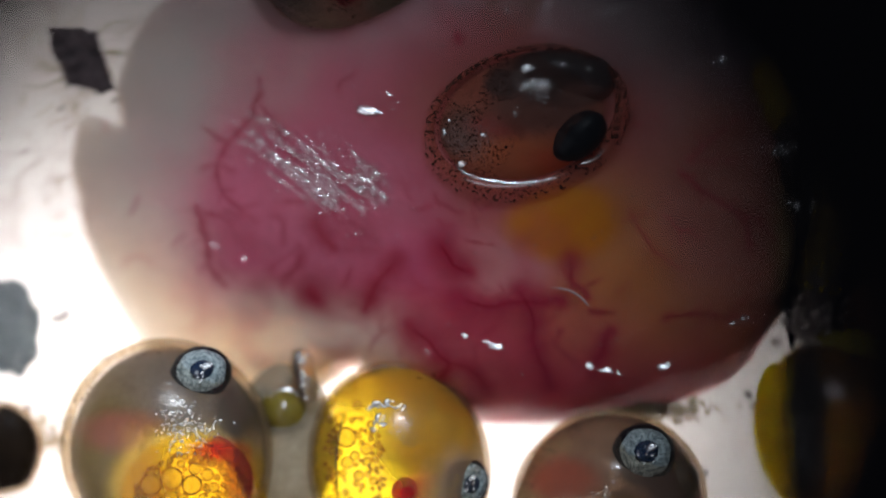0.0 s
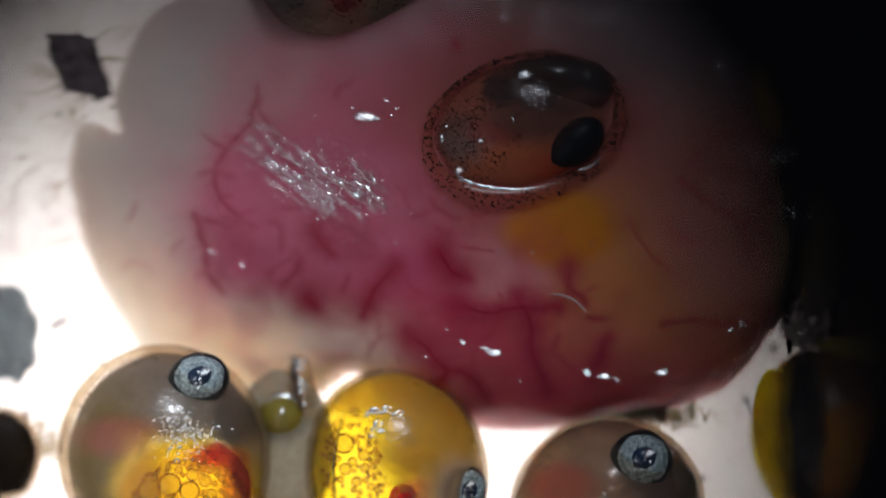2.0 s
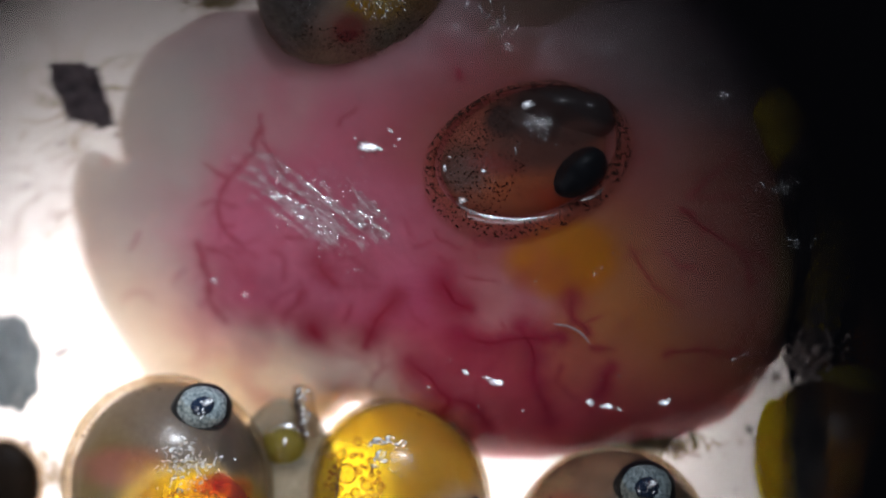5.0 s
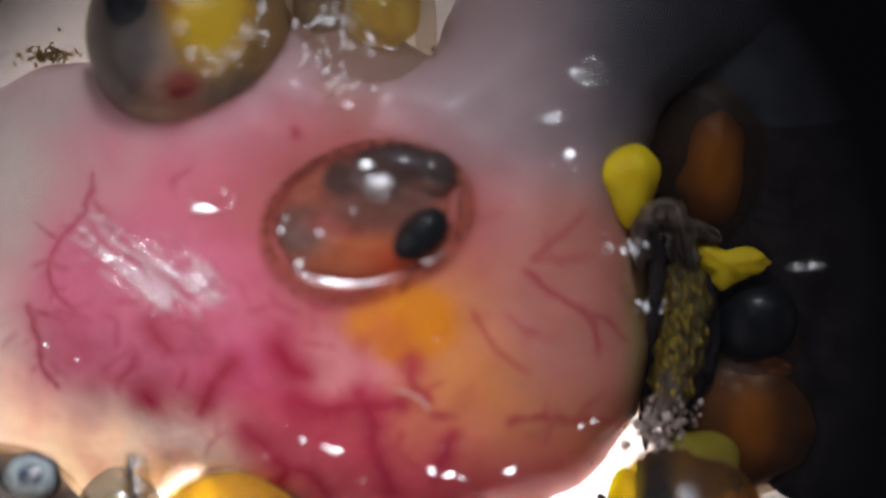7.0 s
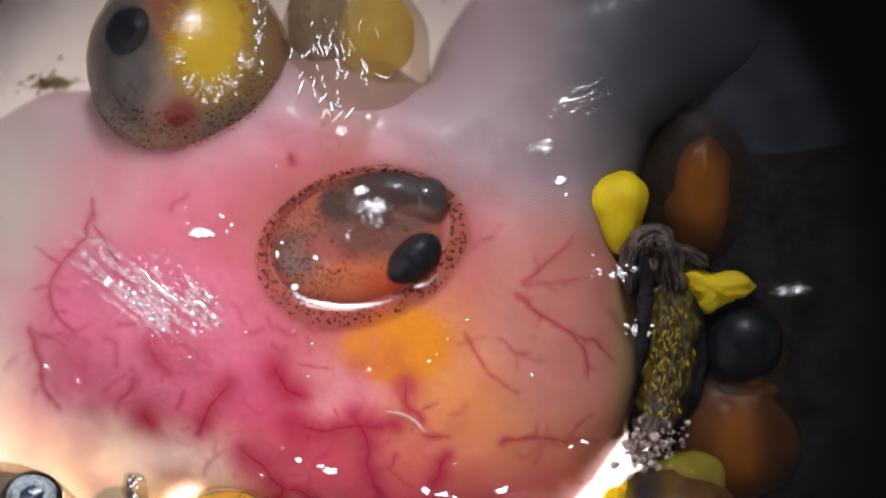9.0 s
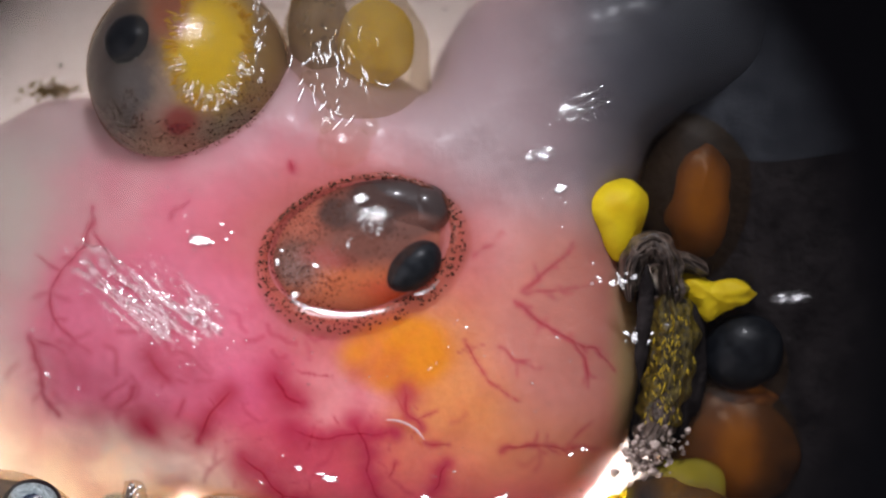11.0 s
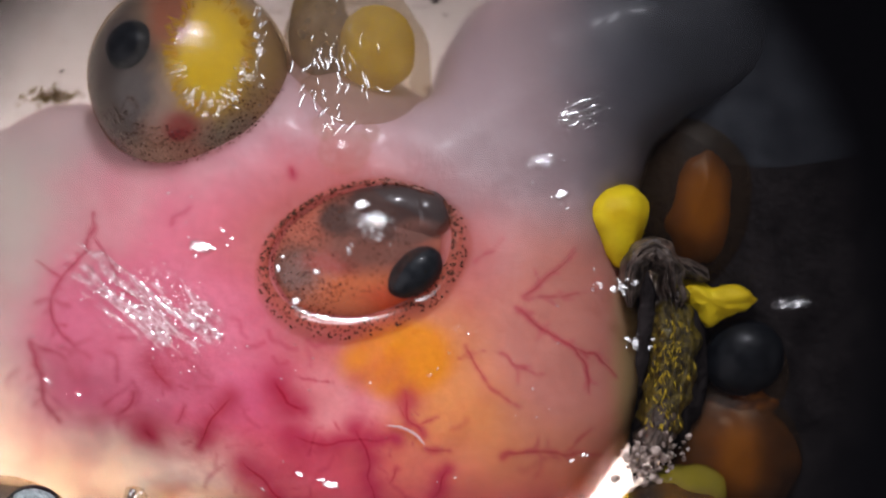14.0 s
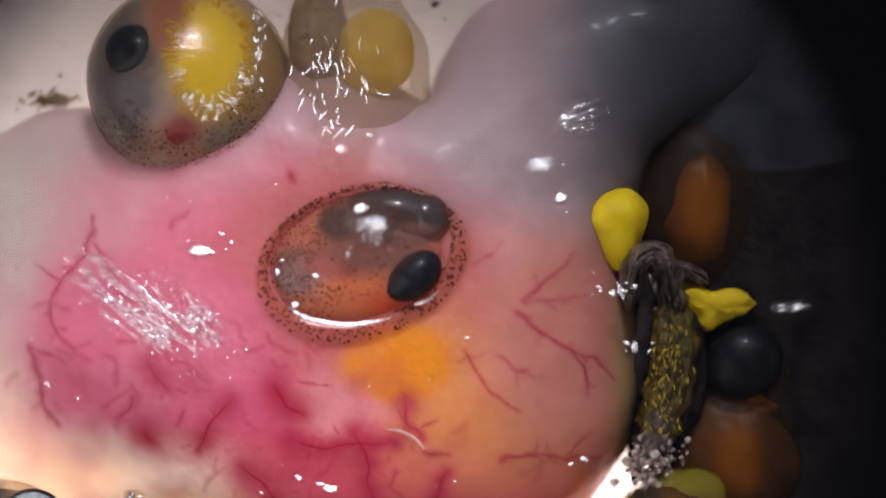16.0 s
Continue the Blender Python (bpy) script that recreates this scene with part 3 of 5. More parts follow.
def stain(me):
    """Marks on the flesh how near each spot lies to a vessel under the skin."""
    co = np.empty(len(me.vertices) * 3)
    me.vertices.foreach_get("co", co)
    co = co.reshape(-1, 3)
    u, v = co[:, 0] / U + 784, 441 - co[:, 1] / U
    total = np.zeros(len(u))
    twigs = []
    for points, w0, w1 in VESSELS:
        if len(points) < 3:
            continue
        line = glide(points, 5)
        for k in range(int(len(line) * 0.42)):
            i = rng.randrange(1, len(line) - 1)
            d = line[i + 1] - line[i - 1]
            a = math.atan2(d[1], d[0]) + rng.choice((-1, 1)) * rng.uniform(0.5, 1.1)
            length = rng.uniform(12, 34) * (0.6 + 0.09 * w0)
            p, q = line[i], line[i] + 0.5 * length * np.array((math.cos(a), math.sin(a)))
            a += rng.gauss(0, 0.4)
            twigs.append(([tuple(p), tuple(q), tuple(q + 0.5 * length * np.array((math.cos(a), math.sin(a))))], 0.4 * w0, 0.3))
    for points, w0, w1 in VESSELS + twigs:
        line = [p + 7.0 * np.array((noise.noise(Vector((*(p / 26), 1.0))), noise.noise(Vector((*(p / 26), 8.0))))) for p in glide(points, 9)]
        d = np.full(len(u), 1e9)
        for i, p in enumerate(line):
            w = (w0 + (w1 - w0) * i / len(line)) * (1.35 if w0 > 4 else 0.5) * (1.9 + 2.2 * noise.noise(Vector((*(p / 15), 3.0)))) + 1.0
            d = np.minimum(d, ((u - p[0]) ** 2 + (v - p[1]) ** 2) / (w * w))
        total = np.maximum(total, min(1.0, 0.5 + 0.07 * w0) * np.exp(-0.6 * d))
    # fine twigs
    for n in range(110):
        x, y = rng.gauss(420, 240), rng.gauss(690, 110)
        if x < 340 and y > 745 or ((x - 700) / 150) ** 2 + ((y - 640) / 95) ** 2 < 1:
            continue
        a = rng.uniform(0, 6.28)
        pts = [(x, y)]
        for k in range(rng.randint(2, 4)):
            a += rng.gauss(0, 0.6)
            x, y = x + math.cos(a) * 16, y + math.sin(a) * 16
            pts.append((x, y))
        d = np.full(len(u), 1e9)
        for p in glide(pts, 4):
            d = np.minimum(d, (u - p[0]) ** 2 + (v - p[1]) ** 2)
        total = np.maximum(total, rng.uniform(0.25, 0.6) * np.exp(-d / 22.0))
    layer = me.attributes.new("blood", "FLOAT", "POINT")
    layer.data.foreach_set("value", (0.97 * total).astype(np.float32))


def skin(u, v, lift=0.0):
    x, y = mm(u - 784, v - 441)
    return (x, y, skin_height(u, v) + lift)


def vessel(ovary, points, w0, w1, sink=0.75):
    """A blood vessel in the ovary's skin; widths in steps of the plan."""
    line2 = glide(points, 7)
    k = U / MM
    line = []
    for i, (u, v) in enumerate(line2):
        q = Vector((u / 26, v / 26, 1.0))
        u, v = u + 7.0 * noise.noise(q), v + 7.0 * noise.noise(q + Vector((0, 0, 7)))
        line.append(skin(u, v, 0.0))
    rad = [0.42 * w * k * (1 + 0.6 * noise.noise(Vector((i * 0.6, points[0][0] * 0.1, 4)))) for i, w in enumerate(taper(len(line), w0, w1))]
    line = [(x, y, z - sink * r * 0.4) for (x, y, z), r in zip(line, rad)]
    bm = bmesh.new()
    tube(bm, line, rad, 0.4)
    part("blood_vessel", bm, BLOOD, ovary)


VESSELS = [([(165, 355), (150, 420), (108, 468), (86, 520), (100, 560), (136, 592)], 3.6, 2), ([(108, 468), (60, 438)], 2, 1),
           ([(170, 405), (196, 440), (215, 485), (262, 515)], 2.5, 1.5), ([(52, 580), (64, 640), (74, 690), (96, 722)], 4, 2),
           ([(60, 585), (112, 612)], 2.5, 1.5), ([(410, 678), (382, 712), (352, 764)], 8, 5), ([(386, 706), (372, 690)], 3, 2),
           ([(488, 652), (512, 690), (536, 698)], 10, 8), ([(432, 795), (470, 828), (500, 862), (474, 905)], 9, 4),
           ([(500, 862), (540, 868), (575, 915)], 6, 3), ([(628, 732), (650, 775), (656, 835), (684, 900)], 7, 3),
           ([(518, 748), (570, 758), (628, 752), (700, 752)], 7, 5), ([(715, 668), (722, 712), (748, 742)], 5, 3),
           ([(722, 712), (696, 686)], 3, 1.5), ([(735, 728), (772, 712)], 3, 1.5), ([(910, 520), (960, 560), (1010, 590), (1034, 628), (1040, 668)], 4, 2),
           ([(1010, 590), (1058, 610), (1084, 642)], 3, 1.5), ([(925, 502), (960, 470), (1012, 428)], 3, 1.5), ([(930, 504), (990, 498), (1050, 488)], 2, 1),
           ([(822, 585), (858, 650), (914, 692)], 3, 1.5), ([(884, 600), (915, 625), (952, 642)], 2, 1), ([(888, 784), (930, 770), (980, 775), (1060, 782)], 4, 2),
           ([(1000, 772), (1046, 735)], 2.5, 1.2), ([(788, 805), (766, 858)], 6, 4), ([(268, 612), (284, 640), (302, 658)], 5, 2.5),
           ([(238, 672), (222, 700), (206, 712)], 4, 2), ([(255, 735), (268, 752)], 9, 6), ([(840, 440), (888, 402)], 2, 1),
           ([(560, 745), (548, 778)], 4, 2), ([(600, 740), (592, 715)], 3, 1.5), ([(750, 765), (795, 772)], 4, 2), ([(530, 640), (590, 655)], 3, 1.5),
           ([(330, 690), (312, 720)], 3, 1.5), ([(700, 800), (690, 830)], 3, 2), ([(180, 690), (230, 660)], 2, 1), ([(515, 276), (520, 290)], 4, 3)]

# ---- the large structure ----
def build_stage():
    stage = thing("stage_plate", 500, 640, 0, "frosted pale stage plate lit from below, scratched and stained", "microscope stage", kind="structure")
    bm = bmesh.new()
    bmesh.ops.create_cone(bm, cap_ends=True, segments=96, radius1=26, radius2=26, depth=0.6)
    bmesh.ops.translate(bm, verts=bm.verts[:], vec=(0, 0, -0.3))
    part("plate", bm, STAGE, stage, smooth=False)
    return stage


def ring_stop(name, label, hole, outer, thick, part_name):
    """A flat black ring that bounds the round field."""
    t = thing(name, 784, 441, 0, label, "microscope stop")
    n = 120
    bm = bmesh.new()
    rows = [[bm.verts.new((r * math.cos(i * 2 * math.pi / n), r * math.sin(i * 2 * math.pi / n), z)) for i in range(n)]
            for r, z in ((hole, 0.0), (outer, 0.0), (outer, thick), (hole + 0.1, thick))]
    for a in range(4):
        for i in range(n):
            j = (i + 1) % n
            bm.faces.new((rows[a][i], rows[a][j], rows[(a + 1) % 4][j], rows[(a + 1) % 4][i]))
    part(part_name, bm, BLACK_METAL, t)
    bm = bmesh.new()
    tube(bm, [((hole + 0.05) * math.cos(i * math.pi / 48), (hole + 0.05) * math.sin(i * math.pi / 48), 0.5 * thick) for i in range(96)], [0.055 + 0.3 * thick] * 96, 1.0, 8, True)
    part("lip", bm, BLACK_METAL, t, "rounded inner lip")
    return t


# ---- eggs ----
def eye_parts(egg, x, y, z, r, turn=0.0, squash=0.82, iris=True, faces=(0, 0, 1)):
    """An embryo's eye that faces a direction: black ball, silvery iris, clear lens."""
    m = Matrix.Translation((x, y, z)) @ Vector((0, 0, 1)).rotation_difference(Vector(faces).normalized()).to_matrix().to_4x4() @ Matrix.Rotation(radians(turn), 4, "Z")
    bm = bmesh.new()
    ball(bm, (0, 0, 0), (r, r * squash, r * 0.68), 0, 0.03)
    bm.transform(m)
    eye = part("eye", bm, EYE_BLACK, egg)
    if iris:
        # a broad domed ring, uneven at both edges
        bm = bmesh.new()
        rows, n = [], 80
        for j in range(9):
            row = []
            for i in range(n):
                a = i * 2 * math.pi / n
                d = Vector((math.cos(a) * 1.6, math.sin(a) * 1.6, x * 5))
                low, high = 0.37 + 0.05 * noise.noise(d * 1.5), 0.80 + 0.07 * noise.noise(d)
                q = low + (high - low) * j / 8
                lift = 0.69 * math.sqrt(1 - q * q) + 0.05 * math.sin(math.pi * j / 8) + 0.03 * noise.noise(Vector((q * 9, a * 5, x)))
                row.append(bm.verts.new((q * r * math.cos(a), q * r * squash * math.sin(a), lift * r)))
            rows.append(row)
        for p, q in zip(rows, rows[1:]):
            for i in range(n):
                bm.faces.new((p[i], q[i], q[(i + 1) % n], p[(i + 1) % n]))
        bm.transform(m)
        part("iris", bm, IRIS, eye, "silvery blue ring of iris")
        bm = bmesh.new()
        ball(bm, (0, 0, r * 0.46), (r * 0.42, r * 0.42 * squash, r * 0.36))
        bm.transform(m)
        part("lens", bm, LENS, eye)
        bm = bmesh.new()
        # the pupil's glints are added as small tilted pieces
        g = random.Random(int(abs(x) * 1000))
        for n in range(7):
            a, q = g.uniform(0, 6.28), g.uniform(0, 0.34)
            tilted(bm, (x + (0.06 + q * math.cos(a)) * r, y + (0.02 + q * math.sin(a)) * r, z + 0.84 * r), r * g.uniform(0.03, 0.08), r * g.uniform(0.03, 0.06), g.uniform(0, 180), 0.14, g.gauss(24, 6), n, 12, 8)
        for dx, dy, q in ((0.24, 0.26, 0.15), (0.16, 0.18, 0.10)):
            tilted(bm, (x + dx * r, y + dy * r, z + 0.86 * r), r * q, r * q * 0.8, 20, 0.14, 24, q)
        part("glint_piece", bm, SHINE, eye, "bluish glint on the pupil")
    return eye


def border(egg, center, radii, turn, wide=0.05):
    """The refracted edge of an egg's thick coat, put in as a brownish clear ring at its widest height."""
    c, s = math.cos(radians(turn)), math.sin(radians(turn))
    line, wid = [], []
    for i in range(96):
        a = i * math.pi / 48
        x, y = (radii[0] - 0.8 * wide) * math.cos(a), (radii[1] - 0.8 * wide) * math.sin(a)
        line.append((center[0] + x * c - y * s, center[1] + x * s + y * c, center[2]))
        wid.append(wide * (1 + 0.4 * noise.noise(Vector((math.cos(a) * 2, math.sin(a) * 2, radii[0] * 9)))))
    bm = bmesh.new()
    tube(bm, line, wid, 2.2, 10, True)
    part("coat_edge", bm, COAT, egg, "brownish ring for the thick coat's refracted edge")


def spots(egg, center, radii, turn, count, a0, a1, low, high, size, seed, material=None):
    """Pigment spots on an egg's skin, between two directions in plan and two heights (share of the half height)."""
    r = random.Random(seed)
    bm = bmesh.new()
    m = Matrix.Rotation(radians(turn), 4, "Z")
    taken = np.full((count, 3), 99.0)
    for n in range(count):
        for again in range(12):
            a, h = radians(r.uniform(a0, a1)), r.uniform(low, high)
            w = math.sqrt(max(0.0, 1 - h * h))
            p = Vector((w * math.cos(a), w * math.sin(a), h))
            q = np.array((p.x * radii[0], p.y * radii[1], p.z * radii[2]))
            if ((taken - q) ** 2).sum(1).min() > (2.1 * size) ** 2:
                break
        taken[n] = q
        nrm = (m @ Vector((p.x / radii[0], p.y / radii[1], p.z / radii[2]))).normalized()
        q = m @ Vector((p.x * radii[0], p.y * radii[1], p.z * radii[2])) + Vector(center)
        s = size * r.uniform(0.5, 1.3)
        t1 = nrm.orthogonal().normalized()
        t2 = nrm.cross(t1)
        k = 6
        st = r.uniform(0.85, 1.2)
        ring = [bm.verts.new(q + (t1 * (math.cos(j * 6.283 / k) * st) + t2 * math.sin(j * 6.283 / k)) * s * r.uniform(0.7, 1.15) + nrm * 0.002) for j in range(k)]
        tip = bm.verts.new(q + nrm * (0.004 + 0.15 * s))
        for j in range(k):
            bm.faces.new((ring[j], ring[(j + 1) % k], tip))
    part("pigment_spots", bm, material or PIGMENT, egg, "tiny dark brown pigment spots", kind="stuff")


def droplets(egg, center, radii, turn, picks):
    """Oil droplets set in the top of a yolk, each with an amber ring for its refracted edge: (u, v, radius) in steps of
    the plan from the thing's base.
    """
    k = U / MM
    c, s = math.cos(radians(turn)), math.sin(radians(turn))
    for u, v, q in picks:
        px, py = mm(u, v)
        x, y, r = px - center[0], py - center[1], q * k
        a, b = (x * c + y * s) / radii[0], (y * c - x * s) / radii[1]
        z = center[2] + radii[2] * math.sqrt(max(0.03, 1 - a * a - b * b))
        bm = bmesh.new()
        ball(bm, (px, py, z), (r, r * 0.96, r * 0.40), u, 0.06, 0.8, u, 18, 10)
        drop = part("oil_droplet", bm, OIL, egg)
        bm = bmesh.new()
        ring = []
        for i in range(20):
            t = i * math.pi / 10
            w = r * (0.98 + 0.07 * noise.noise(Vector((math.cos(t) * 2, math.sin(t) * 2, u))))
            ring.append((px + w * math.cos(t), py + w * 0.97 * math.sin(t), z + 0.1 * r))
        tube(bm, ring, [max(0.007, 0.10 * r)] * 20, 0.8, 6, True)
        part("rim", bm, REFRACTION_RIM, drop)


def scatter(seed, count, u, v, ru, rv, r0, r1, first):
    """Droplets that fill an oval of the plan beside the first ones and keep clear of each other."""
    r = random.Random(seed)
    got = list(first)
    for n in range(count * 60):
        a, b = r.uniform(-1, 1), r.uniform(-1, 1)
        if a * a + b * b > 1 or len(got) >= count:
            continue
        p = (u + a * ru, v + b * rv, r0 + (r1 - r0) * r.random() ** 1.6)
        if all(math.hypot(p[0] - q[0], p[1] - q[1]) > 0.98 * (p[2] + q[2]) for q in got):
            got.append(p)
    return got


def glints(parent, name, places, ru, rv, seed, material=None, turn=90, spread=30, sway=5.0):
    """Small wet swellings that catch the bar lamp: (u, v, height) from the thing's base; half lengths in steps of the plan."""
    r = random.Random(seed)
    k = U / MM
    bm = bmesh.new()
    for u, v, z in places:
        q = r.uniform(0.35, 1.2)
        tilted(bm, (*mm(u, v), z), ru * k * q, rv * k * r.uniform(0.5, 1.2), turn + r.gauss(0, spread), 0.16, r.gauss(24, sway), u, 12, 8)
    return part(name, bm, material or SHINE, parent, "tilted wet pieces for folds and glints", kind="stuff")


def build_embedded_embryo():
    e = thing("embedded_embryo", 640, 440, 1.22, "dark speckled embryo with black eye, sunk in the pink ovary", "embryo")
    turn = 17
    ox, oy = mm(-3, -18)
    bm = bmesh.new()
    ball(bm, (ox, oy - 0.03, 0.0), (0.94, 0.67, 0.44), turn, 0.02, 0.5, 1, 64, 40)
    part("flank", bm, EMBRYO_SKIN, e, "reddish speckled flank")
    bm = bmesh.new()
    ball(bm, (*mm(60, -86), 0.10), (0.58, 0.30, 0.32), -4, 0.06, 0.6, 4, 64, 40)
    part("back", bm, EMBRYO_SKIN, e, "dark grey arched back")
    bm = bmesh.new()
    ball(bm, (*mm(112, -84), 0.12), (0.28, 0.25, 0.29), -20, 0.05, 0.6, 9, 48, 30)
    part("hind_lobe", bm, EMBRYO_SKIN, e, "dark rounded hind lobe")
    bm = bmesh.new()
    ball(bm, (*mm(26, -46), 0.14), (0.34, 0.29, 0.30), 10, 0.05, 0.7, 3, 48, 30)
    part("brain_lobe", bm, EMBRYO_SKIN, e, "shiny grey brain lobe")
    bm = bmesh.new()
    ball(bm, (*mm(-44, -76), 0.12), (0.16, 0.13, 0.18), 10, 0.08, 0.7, 6)
    part("snout", bm, EMBRYO_SKIN, e, "small dark snout")
    eye_parts(e, *mm(92, 17), 0.30, 0.305, 38, 0.68, False)
    bm = bmesh.new()
    ball(bm, (ox, oy, 0), (0.93, 0.65, 0.58), turn, 0.02, segs=56, rings=32)
    part("membrane", bm, MEMBRANE_RED, e, "clear wet membrane")
    # the collar where the ovary's skin draws round the embryo: from its edge out over the skin
    c, s = math.cos(radians(turn)), math.sin(radians(turn))

    def collar_place(a, t):
        x0, y0, x1, y1 = 0.885 * math.cos(a), 0.61 * math.sin(a), 1.06 * math.cos(a), 0.775 * math.sin(a)
        w = 1 + 0.05 * noise.noise(Vector((math.cos(a) * 1.5, math.sin(a) * 1.5, 4.0))) * t
        x, y = (ox * (1 - t) + (x0 * c - y0 * s) * (1 - t) + (x1 * c - y1 * s) * t) * w, (oy * (1 - t) + (x0 * s + y0 * c) * (1 - t) + (x1 * s + y1 * c) * t) * w
        ground = skin_height(640 + x * MM / U, 440 - y * MM / U) - 1.22
        return Vector((x, y, ground + 0.004 + 0.085 * math.sin(math.pi * (0.12 + 0.88 * t)) * (1 - 0.5 * t)))

    bm = bmesh.new()
    rows = [[bm.verts.new(collar_place(i * math.pi / 60, j / 10)) for i in range(120)] for j in range(11)]
    for p, q in zip(rows, rows[1:]):
        for i in range(120):
            bm.faces.new((p[i], q[i], q[(i + 1) % 120], p[(i + 1) % 120]))
    collar = part("collar", bm, COLLAR_RED, e, "red speckled collar")
    layer = collar.data.attributes.new("cover", "FLOAT", "POINT")
    layer.data.foreach_set("value", [min(1.0, 1.25 * (1 - j / 10)) ** 0.8 for j in range(11) for i in range(120)])
    r = random.Random(4)
    bm = bmesh.new()
    for n in range(560):
        p = collar_place(r.uniform(0, 6.283), r.random() * 0.74)
        q = 0.0118 * r.uniform(0.6, 1.2)
        ball(bm, p, (q * r.uniform(0.8, 1.4), q, q * 0.5), r.uniform(0, 180), 0.3, 0.5, n, 7, 4)
    part("pigment_spots", bm, PIGMENT, e, "tiny dark brown pigment spots", kind="stuff", flip=False)
    bm = bmesh.new()
    arc = [(*mm(p[0], p[1]), 0.40) for p in glide([(-128, 68), (-112, 82), (-80, 94), (-30, 101), (20, 98), (58, 90)], 8)]
    ribbon(bm, arc, [w * (1 + 0.9 * noise.noise(Vector((i * 0.45, 7, 1)))) for i, w in enumerate(taper(len(arc), 0.024, 0.012))], 0.42, 0.30, 12)
    part("meniscus", bm, MUCUS, e, "tilted wet band that glints")
    bm = bmesh.new()
    arc = [(*mm(p[0], p[1]), 0.36) for p in glide([(92, 68), (118, 60), (138, 42)], 8)]
    ribbon(bm, arc, [w * (1 + 0.9 * noise.noise(Vector((i * 0.5, 3, 1)))) for i, w in enumerate(taper(len(arc), 0.024, 0.016))], 0.42, 0.30, 10)
    part("meniscus", bm, SHINE, e, "tilted wet band that glints")
    spots(e, (ox, oy, 0.0), (0.932, 0.652, 0.582), turn, 380, 90, 240, 0.30, 0.90, 0.0140, 5)
    spots(e, (ox, oy, 0.0), (0.932, 0.652, 0.582), turn, 170, 0, 360, 0.80, 0.995, 0.0125, 6)
    k = U / MM
    # highlights of the membrane, each built from three tilted pieces
    for x, y, ru, rv, a in ((1, -101, 13, 8, 20), (-146, 10, 4, 7, 20), (-78, 16, 6, 2, -30), (-114, 67, 8, 6, 0), (-22, -20, 2, 7, 20), (-138, -10, 3, 2, 0)):
        px, py = mm(x, y)
        h = 0.58 * math.sqrt(max(0.05, 1 - (((px - ox) * c + (py - oy) * s) / 0.93) ** 2 - (((py - oy) * c - (px - ox) * s) / 0.65) ** 2))
        bm = bmesh.new()
        for n in range(3):
            tilted(bm, (px + n * 0.4 * ru * k * math.cos(n * 2.1), py + n * 0.4 * rv * k * math.sin(n * 2.1), h + 0.01), ru * k * (1 - 0.25 * n), rv * k * (1 - 0.25 * n), a, 0.12, 24, x + n)
        part("glint_piece", bm, SHINE, e, "tilted piece added for a glint")
    # the fine-grained shine on the brain lobe, put in as tilted grains
    r = random.Random(18)
    bm = bmesh.new()
    for n in range(60):
        x, y = r.gauss(22, 12), r.gauss(-58, 12)
        q = r.uniform(0.005, 0.015)
        tilted(bm, (*mm(x, y), 0.575), q, q * r.uniform(0.5, 1), r.uniform(0, 180), 0.2, r.gauss(24, 6), n, 10, 6)
    part("glint_grains", bm, SHINE, e, "bluish glinting grains", kind="stuff", flip=False)
    return e


